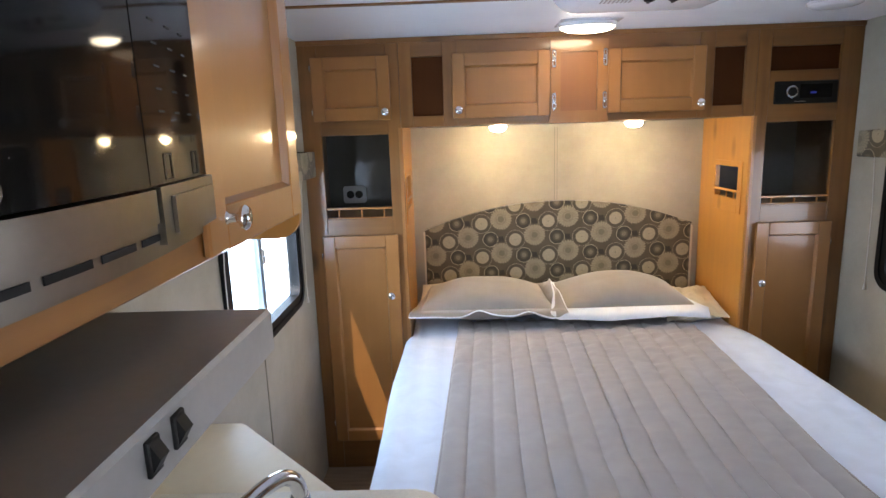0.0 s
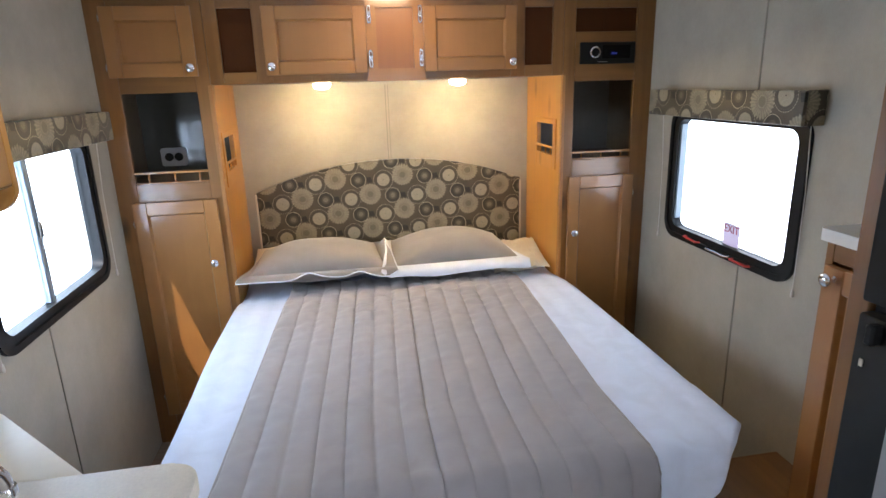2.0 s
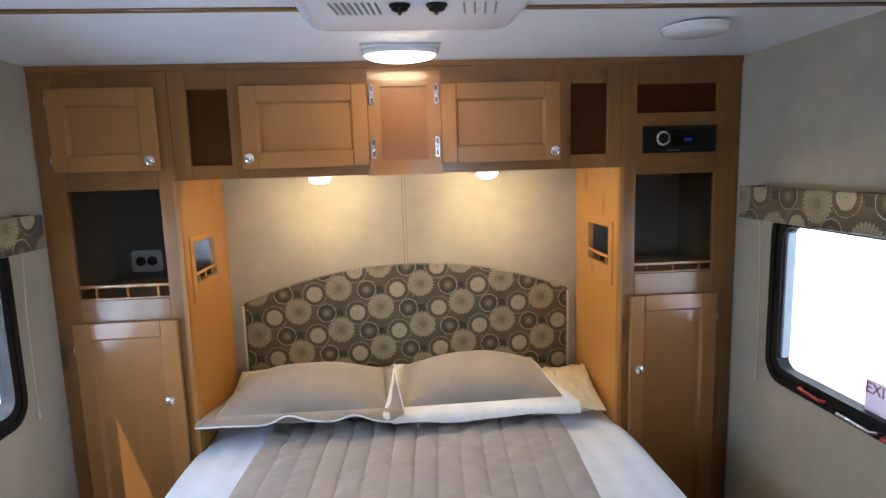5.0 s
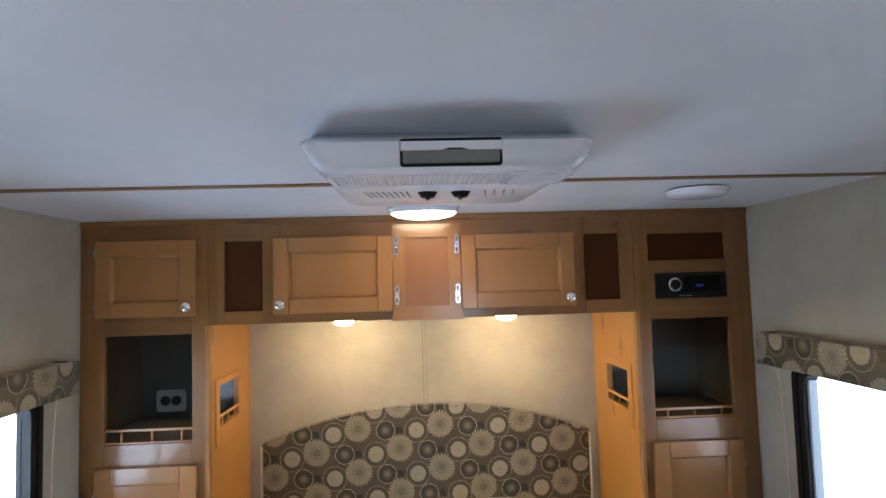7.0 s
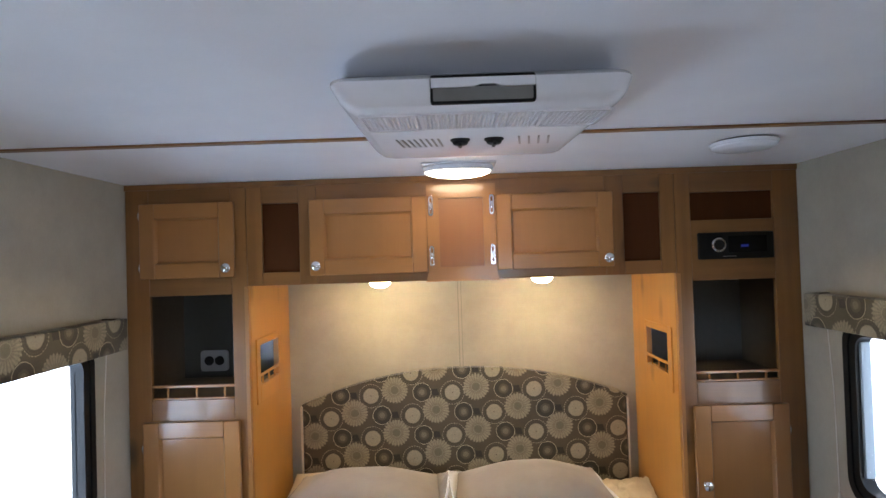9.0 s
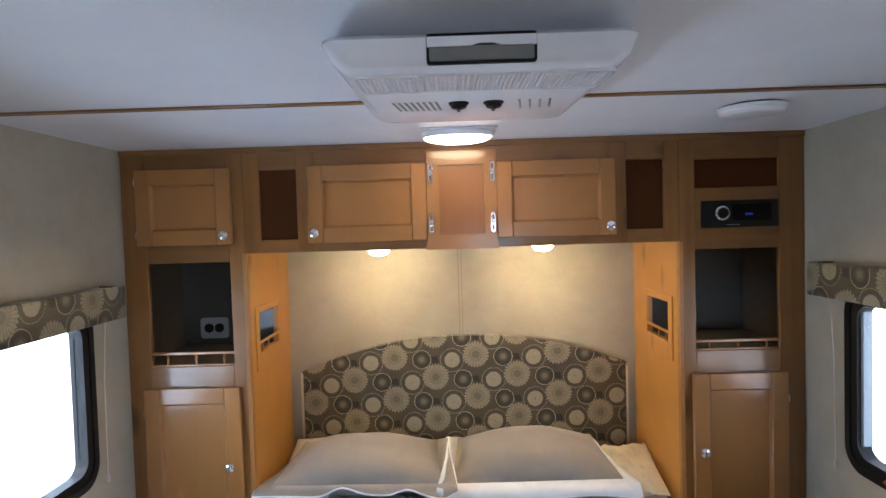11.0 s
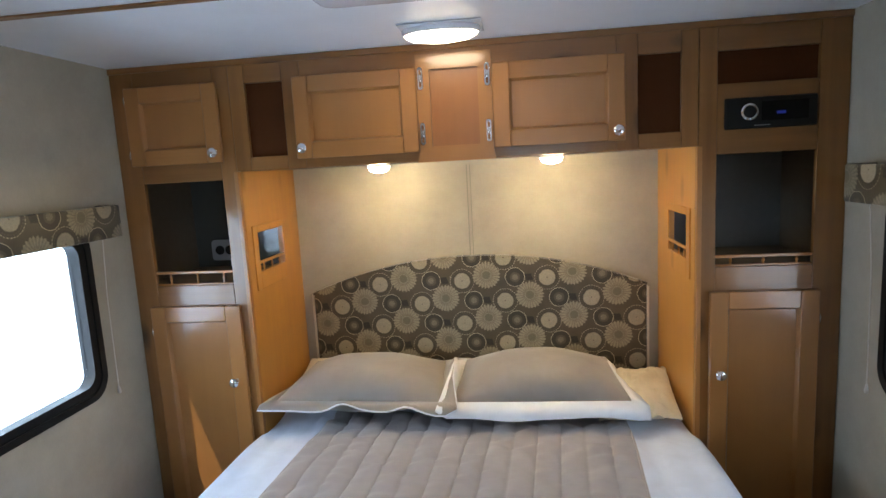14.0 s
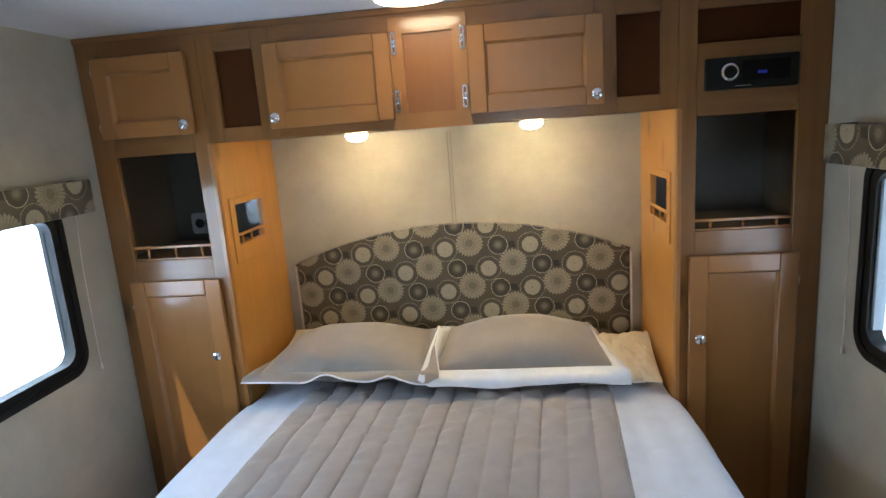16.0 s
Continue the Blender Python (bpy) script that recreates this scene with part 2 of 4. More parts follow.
SPECKLED = plain("speckled_counter", (0.82, 0.77, 0.67), 0.4, 0.0, 0.08, 160)
SEAM = plain("wall_seam", (0.26, 0.235, 0.19), 0.6)
WHITE_TOP = plain("white_laminate", (0.70, 0.68, 0.63), 0.4, 0.0, 0.03)
LATTICE_GREY = plain("lattice_shade", (0.26, 0.27, 0.29), 0.6, 0.0, 0.05)
FRIDGE_GREY = plain("grey_fridge_panel", (0.33, 0.34, 0.36), 0.35, 0.0, 0.03)
SMOKED_GLASS = plain("smoked_glass", (0.075, 0.075, 0.068), 0.12, 0.0, 0.05, IOR=1.55)
ALU = plain("blue_grey_aluminium", (0.24, 0.30, 0.35), 0.4, 0.3, 0.04)
RED = plain("red_latch", (0.55, 0.04, 0.03), 0.35)
CORD = plain("white_cord", (0.62, 0.60, 0.55), 0.7)
DARK_SLOT = plain("dark_slot", (0.004, 0.004, 0.004), 0.9)
KEY_GREY = plain("pale_key_print", (0.04, 0.038, 0.034), 0.95)


def thin_film(name, colour):
    """Thin printed film that daylight shines through."""
    n = Nodes(name)
    through_ = n.node("ShaderNodeBsdfTranslucent", Color=(*colour, 1))
    mixed = n.node("ShaderNodeMixShader", Fac=0.55)
    n.set(Base_Color=colour, Roughness=0.5)
    n.tree.links.new(n.bsdf.outputs[0], mixed.inputs[1])
    n.tree.links.new(through_.outputs[0], mixed.inputs[2])
    n.tree.links.new(mixed.outputs[0], n.tree.nodes["Material Output"].inputs[0])
    return n.mat


STICKER = thin_film("white_sticker", (0.68, 0.62, 0.70))
STICKER_RED = thin_film("red_print", (0.42, 0.10, 0.12))


def glass():
    n = Nodes("window_glass")
    n.set(Base_Color=(0.95, 0.97, 1.0), Roughness=0.02, Transmission_Weight=1.0, IOR=1.05)
    return n.mat


def glow(name, colour, strength):
    n = Nodes(name)
    n.set(Base_Color=(0.9, 0.9, 0.9), Emission_Color=colour, Emission_Strength=strength, Roughness=0.4)
    return n.mat


GLASS = glass()
DOME_GLOW = glow("dome_lens_lit", (1.0, 0.86, 0.60), 26.0)
PUCK_GLOW = glow("puck_lens_lit", (1.0, 0.76, 0.40), 240.0)
BLUE_GLOW = glow("blue_display", (0.05, 0.10, 1.0), 0.2)
BLUE_GLOW.node_tree.nodes["Principled BSDF"].inputs["Base Color"].default_value = (0.01, 0.01, 0.03, 1)
BROWN.node_tree.nodes["Principled BSDF"].inputs["Specular IOR Level"].default_value = 0.15
BLACK.node_tree.nodes["Principled BSDF"].inputs["Specular IOR Level"].default_value = 0.3

# ---- building blocks ----
HOME = {}


def thing(name, base, label, category, group="", kind=""):
    """A top-level Empty at its base."""
    ob = new(name)
    ob.empty_display_size = 0.05
    ob.location = base
    HOME[ob] = Vector(base)
    return tagged(ob, label, category, group, kind)


def put_mesh(name, bm, material, smooth):
    data = bpy.data.meshes.new(name)
    bmesh.ops.recalc_face_normals(bm, faces=bm.faces)
    bm.to_mesh(data)
    bm.free()
    for m in material if isinstance(material, (list, tuple)) else [material]:
        data.materials.append(m)
    if smooth:
        for p in data.polygons:
            p.use_smooth = True
        data.set_sharp_from_angle(angle=radians(38))
    return new(name, data)


def part(name, bm, material, parent, label="", smooth=True):
    """One mesh object, made in world places, under a thing or a part."""
    home = HOME[parent]
    bmesh.ops.translate(bm, verts=bm.verts, vec=-home)
    ob = put_mesh(name, bm, material, smooth)
    ob.parent = parent
    HOME[ob] = home
    return tagged(ob, label)


def whole(name, bm, material, label, category, group="", kind="", smooth=True):
    """A thing, or a piece of the setting, that is one mesh."""
    low = Vector([min(v.co[i] for v in bm.verts) for i in range(3)])
    high = Vector([max(v.co[i] for v in bm.verts) for i in range(3)])
    base = Vector(((low.x + high.x) / 2, (low.y + high.y) / 2, low.z))
    bmesh.ops.translate(bm, verts=bm.verts, vec=-base)
    ob = put_mesh(name, bm, material, smooth)
    ob.location = base
    HOME[ob] = base
    return tagged(ob, label, category, group, kind)


def box(bm, x0, x1, y0, y1, z0, z1, bevel=0.0015, steps=1):
    m = Matrix.LocRotScale(((x0 + x1) / 2, (y0 + y1) / 2, (z0 + z1) / 2), None, (abs(x1 - x0), abs(y1 - y0), abs(z1 - z0)))
    made = bmesh.ops.create_cube(bm, size=1.0, matrix=m)["verts"]
    if bevel:
        edges = list({e for v in made for e in v.link_edges})
        bmesh.ops.bevel(bm, geom=edges, offset=bevel, segments=steps, affect="EDGES", profile=0.5)
    return bm


def one_box(*args, **more):
    return box(bmesh.new(), *args, **more)


def spin(bm, profile, place, axis="z", count=28):
    """A turned shape: (radius, height) pairs about an axis through place."""
    rings = []
    for r, h in profile:
        ring = []
        for i in range(count):
            a = 2 * math.pi * i / count
            p = Vector((r * math.cos(a), r * math.sin(a), h))
            if axis == "y":
                p = Vector((p.x, -p.z, p.y))
            elif axis == "x":
                p = Vector((p.z, p.x, p.y))
            ring.append(bm.verts.new(Vector(place) + p))
        rings.append(ring)
    for a, b in zip(rings, rings[1:]):
        for i in range(count):
            j = (i + 1) % count
            bm.faces.new((a[i], a[j], b[j], b[i]))
    bm.faces.new(rings[0])
    bm.faces.new(list(reversed(rings[-1])))
    return bm


def outline_slab(bm, outline, turn, depth0, depth1):
    """Extrudes a flat outline of (u, v) between two depths; turn(u, v, d) gives the place."""
    a = [bm.verts.new(turn(u, v, depth0)) for u, v in outline]
    b = [bm.verts.new(turn(u, v, depth1)) for u, v in outline]
    bm.faces.new(a)
    bm.faces.new(list(reversed(b)))
    for i in range(len(a)):
        j = (i + 1) % len(a)
        bm.faces.new((a[i], b[i], b[j], a[j]))
    return bm


def rounded(u0, u1, v0, v1, r, steps=7):
    pts = []
    for cu, cv, a0 in ((u1 - r, v1 - r, 0), (u0 + r, v1 - r, 90), (u0 + r, v0 + r, 180), (u1 - r, v0 + r, 270)):
        for i in range(steps + 1):
            a = radians(a0 + 90 * i / steps)
            pts.append((cu + r * math.cos(a), cv + r * math.sin(a)))
    return pts


def ring_slab(bm, outer, inner, turn, depth0, depth1):
    """A frame between two outlines of the same number of points."""
    n = len(outer)
    oa, ob_ = [[bm.verts.new(turn(u, v, d)) for u, v in outer] for d in (depth0, depth1)]
    ia, ib = [[bm.verts.new(turn(u, v, d)) for u, v in inner] for d in (depth0, depth1)]
    for i in range(n):
        j = (i + 1) % n
        bm.faces.new((oa[i], oa[j], ia[j], ia[i]))
        bm.faces.new((ob_[i], ob_[j], ib[j], ib[i]))
        bm.faces.new((oa[i], oa[j], ob_[j], ob_[i]))
        bm.faces.new((ia[i], ia[j], ib[j], ib[i]))
    return bm


def tube(bm, points, radius, count=10):
    """A round bar along points."""
    rings = []
    pts = [Vector(p) for p in points]
    up = Vector((0.13, 0.21, 0.97))
    for i, p in enumerate(pts):
        way = (pts[min(i + 1, len(pts) - 1)] - pts[max(i - 1, 0)]).normalized()
        side = way.cross(up).normalized()
        other = way.cross(side)
        rings.append([bm.verts.new(p + radius * (math.cos(2 * math.pi * k / count) * side + math.sin(2 * math.pi * k / count) * other))
                      for k in range(count)])
    for a, b in zip(rings, rings[1:]):
        for i in range(count):
            j = (i + 1) % count
            bm.faces.new((a[i], a[j], b[j], b[i]))
    bm.faces.new(rings[0])
    bm.faces.new(list(reversed(rings[-1])))
    return bm


def metre_uv(ob, pick, shift=(0.0, 0.0)):
    """Lays a UV in metres from the world places of the loops."""
    layer = ob.data.uv_layers.new(name="metres")
    home = HOME[ob]
    for loop in ob.data.loops:
        u, v = pick(ob.data.vertices[loop.vertex_index].co + home)
        layer.data[loop.index].uv = (u + shift[0], v + shift[1])


# ---- the shell of the trailer ----
W, H, BACK, REAR = 1.16, 1.94, 0.49, -4.3
SILL, HEAD = 0.925, 1.39
WIN_Y0, WIN_Y1 = -0.925, -0.255


def wall_with_hole(name, x0, x1, y0, y1, holes, label):
    """A wall along y with openings (y0, y1, z0, z1), built of butted blocks."""
    bm = bmesh.new()
    edge = y0
    for a, b, c, d in sorted(holes):
        box(bm, x0, x1, edge, a, 0, H, 0)
        if c > 0:
            box(bm, x0, x1, a, b, 0, c, 0)
        box(bm, x0, x1, a, b, d, H, 0)
        edge = b
    box(bm, x0, x1, edge, y1, 0, H, 0)
    bmesh.ops.remove_doubles(bm, verts=bm.verts, dist=1e-5)
    return whole(name, bm, WALL, label, "wall", kind="structure", smooth=False)


whole("floor", one_box(-1.25, 1.25, REAR - 0.08, BACK + 0.08, -0.06, 0.0, bevel=0), FLOOR, "wood-look brown vinyl trailer floor", "floor", kind="structure")
whole("ceiling", one_box(-1.25, 1.25, REAR - 0.08, BACK + 0.08, H, H + 0.06, bevel=0), CEIL, "white stippled vinyl trailer ceiling", "ceiling", kind="structure")
wall_with_hole("wall_west", -W - 0.034, -W, REAR, BACK, [(WIN_Y0, WIN_Y1, SILL, HEAD)], "beige grey mottled wall panelling with a slider window")
wall_with_hole("wall_east", W, W + 0.034, REAR, BACK, [(WIN_Y0, WIN_Y1, SILL, HEAD), (-3.42, -2.78, 0.12, 1.85)], "beige grey mottled wall panelling with an exit window")
whole("wall_north", one_box(-W - 0.08, W + 0.08, BACK, BACK + 0.06, 0, H, bevel=0), WALL, "beige wall panelling behind the bed", "wall", kind="structure")
rear = bmesh.new()
for args in ((-W - 0.08, -0.5, 0, H), (0.7, W + 0.08, 0, H), (-0.5, 0.7, 0, 0.95), (-0.5, 0.7, 1.72, H)):
    box(rear, args[0], args[1], REAR - 0.06, REAR, args[2], args[3], 0)
bmesh.ops.remove_doubles(rear, verts=rear.verts, dist=1e-5)
whole("wall_south", rear, WALL, "plain beige rear wall of the trailer", "wall", kind="structure", smooth=False)
# assumed openings, never in view, that let the rear fill lamps in
for name, y0, y1, z0, z1, x0, x1 in (("door_1", -3.42, -2.78, 0.12, 1.85, W + 0.01, W + 0.014), ("window_3", REAR - 0.04, REAR - 0.034, 0.95, 1.72, -0.5, 0.7)):
    pane = whole(name, one_box(x0, x1, y0, y1, z0, z1, bevel=0), GLASS, "assumed clear glazed opening, unseen behind the walker", "window", kind="structure")
    pane.visible_shadow = False

# seams between the wall panels, and the wooden strip across the ceiling
for name, bm in (("trim_west_seam", one_box(-W, -W + 0.003, -0.711, -0.706, 0, 0.89, bevel=0)),
                 ("trim_east_seam", one_box(W - 0.003, W, -0.711, -0.706, 0, 0.88, bevel=0)),
                 ("trim_east_seam_upper", one_box(W - 0.003, W, -0.711, -0.706, 1.50, H, bevel=0)),
                 ("trim_north_seam", one_box(-0.010, -0.006, BACK - 0.003, BACK, 0.6, 1.56, bevel=0)),
                 ("trim_north_seam_edge", one_box(0.004, 0.007, BACK - 0.003, BACK, 0.6, 1.56, bevel=0))):
    whole(name, bm, SEAM, "thin joint strip between wall panels", "trim", kind="structure", smooth=False)
whole("trim_ceiling", one_box(-W, W, -0.648, -0.626, H - 0.005, H, bevel=0.0015), WOOD_H, "narrow brown strip across the ceiling", "trim", kind="structure")


# ---- windows ----
def window(name, side, label):
    """A black-framed trailer window with rounded corners; side is -1 for west, 1 for east."""
    face = side * W
    turn = lambda u, v, d: Vector((face - side * d, u, v))
    win = thing(name, (face, -0.59, 0.88), label, "window", kind="structure")
    y0, y1, z0, z1 = (-0.985, -0.208, 0.885, 1.435) if side < 0 else (-0.976, -0.214, 0.888, 1.435)
    outer = rounded(y0, y1, z0, z1, 0.075)
    lip = 0.048
    inner = rounded(y0 + lip, y1 - lip, z0 + lip, z1 - lip, 0.045)
    mid = rounded(y0 + 0.022, y1 - 0.022, z0 + 0.022, z1 - 0.022, 0.06)
    bm = ring_slab(bmesh.new(), outer, mid, turn, -0.002, 0.014)
    ring_slab(bm, mid, inner, turn, -0.032, 0.009)
    frame_ob = part("window_frame", bm, BLACK_FRAME, win, "black moulded window frame with rounded corners")
    if side < 0:
        rail = part("mullion", one_box(-W - 0.030, -W - 0.004, -0.648, -0.618, z0 + lip, z1 - lip, bevel=0.003), ALU, win, "blue-grey aluminium slider mullion")
        part("latch", one_box(-W - 0.0035, -W + 0.006, -0.640, -0.626, 1.14, 1.19, bevel=0.003), GREY_PLASTIC, rail)
        spans = ((y0 + lip, -0.648), (-0.618, y1 - lip))
    else:
        spans = ((y0 + lip, y1 - lip),)
        part("inner_jamb", one_box(W + 0.0005, W + 0.033, y1 - lip - 0.010, y1 - lip, z0 + lip + 0.03, z1 - lip - 0.02, bevel=0.003), ALU, win, "grey aluminium inner jamb")
    for a, b in spans:
        pane = part("pane", one_box(face + side * 0.016, face + side * 0.020, a, b - (0.0105 if side > 0 else 0), z0 + lip, z1 - lip, bevel=0), GLASS, win, smooth=False)
        pane.visible_shadow = False
    return win


window("window_1", -1, "black framed slider window, bright daylight outside")
exit_window = window("window_2", 1, "black framed emergency exit window with red latches")


def bar_handle(y0, y1, z0, z1, material, name, label):
    pts = [(W - 0.014, y0, z0), (W - 0.030, y0 - 0.006, z0 + 0.001), (W - 0.030, y1 + 0.006, z1 + 0.001), (W - 0.014, y1, z1)]
    part(name, tube(bmesh.new(), pts, 0.0045), material, exit_window, label)


bar_handle(-0.392, -0.485, 0.917, 0.912, RED, "red_latch", "red emergency release latch")
bar_handle(-0.545, -0.665, 0.905, 0.903, CHROME, "pull_bar", "bright metal pull bar")
bar_handle(-0.690, -0.785, 0.904, 0.902, RED, "red_latch", "red emergency release latch")
sticker = part("exit_sticker", one_box(W + 0.012, W + 0.0145, -0.678, -0.590, 0.936, 1.020, bevel=0), STICKER, exit_window, "white sticker reading EXIT in red", smooth=False)
text = bpy.data.curves.new("exit_letters", "FONT")
text.body, text.size, text.align_x, text.align_y = "EXIT", 0.042, "CENTER", "CENTER"
text.extrude = 0.0006
text.materials.append(STICKER_RED)
letters = new("exit_letters", text)
letters.parent = sticker
letters.matrix_basis = Matrix.Translation(Vector((W + 0.0112, -0.634, 0.998)) - HOME[sticker]) @ Euler((radians(90), 0, radians(-90))).to_matrix().to_4x4()

# ground outside, seen only as glare
whole("ground", one_box(-60, 60, -60, 60, -0.75, -0.7, bevel=0), plain("pale_gravel", (0.5, 0.48, 0.44), 0.9, 0, 0.15, 6), "pale gravel ground outside the trailer", "ground", kind="structure")

# added emissive boards whiten the windows in place of a real distance
GLARE_BOARD = glow("glowing_backdrop_board", (0.93, 0.97, 1.0), 2.2)
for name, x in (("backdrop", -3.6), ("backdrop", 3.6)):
    whole(name, one_box(x - 0.02, x + 0.02, -12, 12, -0.7, 3.4, bevel=0), GLARE_BOARD, "added glowing board in place of the overexposed distance outside", "backdrop", kind="structure")


# ---- cabinet parts ----
def front(u, v, d):
    """A place on the front of the bed wall's cabinets; d goes out towards the bed's foot."""
    return Vector((u, -d, v))


def west_front(x):
    return lambda u, v, d: Vector((x + d, u, v))


def east_front(x):
    return lambda u, v, d: Vector((x - d, u, v))


def slab(bm, turn, u0, u1, v0, v1, d0, d1, bevel=0.0015):
    a, b = turn(u0, v0, d0), turn(u1, v1, d1)
    lo, hi = [min(p, q) for p, q in zip(a, b)], [max(p, q) for p, q in zip(a, b)]
    return box(bm, lo[0], hi[0], lo[1], hi[1], lo[2], hi[2], bevel)


def knob(parent, turn, u, v, d):
    """A turned metal cabinet knob on its stem."""
    a, b = turn(u, v, d), turn(u, v, d + 1.0)
    way = (b - a).normalized()
    bm = bmesh.new()
    spin(bm, [(0.0085, 0), (0.0065, 0.003), (0.0055, 0.012), (0.009, 0.016), (0.0155, 0.020), (0.0165, 0.024), (0.0135, 0.028), (0.006, 0.0305), (0.001, 0.031)], (0, 0, 0), count=20)
    bmesh.ops.transform(bm, matrix=Matrix.Translation(a) @ way.to_track_quat("Z", "Y").to_matrix().to_4x4(), verts=bm.verts)
    return part("knob", bm, CHROME, parent, "brushed metal round knob")


def shaker_door(parent, turn, u0, u1, v0, v1, knob_at, frame_w=0.050, out=0.019, level=DOOR_H, hinges=(), low=0.003, leaf=1.0):
    """A framed door with a sunk panel; hinges are (u, v) places of its leaves."""
    # sunk panel with a sloped moulding round it
    bm = bmesh.new()
    e, s = frame_w, 0.006
    outer = [(u0 + e, v0 + e), (u1 - e, v0 + e), (u1 - e, v1 - e), (u0 + e, v1 - e)]
    inner = [(u0 + e + s, v0 + e + s), (u1 - e - s, v0 + e + s), (u1 - e - s, v1 - e - s), (u0 + e + s, v1 - e - s)]
    a = [bm.verts.new(turn(*p, out - 0.003)) for p in outer]
    b = [bm.verts.new(turn(*p, out - 0.0135)) for p in inner]
    for i in range(4):
        bm.faces.new((a[i], a[(i + 1) % 4], b[(i + 1) % 4], b[i]))
    bm.faces.new(b)
    door = part("door", bm, DOOR_V, parent, "framed wooden door with a sunk panel", smooth=False)
    for a0, a1 in ((u0, u0 + frame_w), (u1 - frame_w, u1)):
        part("stile", slab(bmesh.new(), turn, a0, a1, v0, v1, low, out, 0.003), DOOR_V, door)
    for a0, a1 in ((v0, v0 + frame_w), (v1 - frame_w, v1)):
        part("rail", slab(bmesh.new(), turn, u0 + frame_w, u1 - frame_w, a0, a1, low, out - 0.0006, 0.002), level, door)
    for u, v in hinges:
        bm = bmesh.new()
        if leaf == 1.0:
            ring_slab(bm, rounded(u - 0.0075, u + 0.0075, v - 0.034, v + 0.034, 0.007, 4), rounded(u - 0.0038, u + 0.0038, v - 0.027, v + 0.027, 0.0036, 4), turn, 0.012, 0.023)
            slab(bm, turn, u - 0.0036, u + 0.0036, v - 0.012, v + 0.012, 0.012, 0.0255, 0.002)
            part("hinge", bm, CHROME, door, "bright metal loop hinge")
            continue
        slab(bm, turn, u - 0.0045 * leaf, u + 0.0045 * leaf, v - 0.026 * leaf, v + 0.026 * leaf, 0.001, (out + 0.003) * leaf, 0.0015)
        slab(bm, turn, u - 0.007 * leaf, u + 0.007 * leaf, v - 0.015 * leaf, v + 0.015 * leaf, 0.002, (out + 0.006) * leaf, 0.002)
        part("hinge", bm, CHROME, door, "bright metal hinge")
    if knob_at:
        knob(door, turn, *knob_at, out)
    return door


def gallery(parent, turn, u0, u1, v0, top, spots, d=-0.004):
    """A low rail on turned spindles across an open niche."""
    bm = slab(bmesh.new(), turn, u0, u1, top - 0.010, top, d - 0.012, d, 0.002)
    slab(bm, turn, u0, u1, v0, v0 + 0.007, d - 0.012, d, 0.002)
    rail = part("gallery_rail", bm, DOOR_H, parent, "small wooden gallery rail")
    h = top - 0.010 - (v0 + 0.007)
    for s in spots:
        bm = bmesh.new()
        spin(bm, [(0.0045, 0), (0.0045, 0.12 * h), (0.0028, 0.2 * h), (0.0055, 0.5 * h), (0.0028, 0.8 * h), (0.0045, 0.88 * h), (0.0045, h)],
             turn(u0 + s * (u1 - u0), v0 + 0.007, d - 0.006), count=10)
        part("spindle", bm, DOOR_V, rail)
    return rail


def recess(parent, turn, u0, u1, v0, v1, material, name="sunk_panel", deep=0.014):
    return part(name, slab(bmesh.new(), turn, u0 - 0.004, u1 + 0.004, v0 - 0.004, v1 + 0.004, -deep - 0.006, -deep, 0), material, parent, smooth=False)


def side_opening(parent, x, side):
    """The framed opening in a wardrobe's flank, with a little gallery."""
    turn = lambda u, v, d: Vector((x - side * d, u, v))
    bm = bmesh.new()
    for a in ((0.055, 0.092, 1.155, 1.385), (0.314, 0.332, 1.155, 1.385), (0.092, 0.314, 1.155, 1.217), (0.092, 0.314, 1.360, 1.385), (0.092, 0.314, 1.247, 1.258)):
        slab(bm, turn, *a, 0.0, 0.005, 0.0012)
    trim = part("side_opening", bm, HONEY, parent, "thin honey wood frame round a side opening")
    for s in (0.18, 0.5, 0.82):
        b = spin(bmesh.new(), [(0.004, 0), (0.0026, 0.008), (0.005, 0.015), (0.0026, 0.022), (0.004, 0.030)], turn(0.092 + s * 0.222, 1.217, -0.002), count=8)
        part("spindle", b, HONEY, trim)


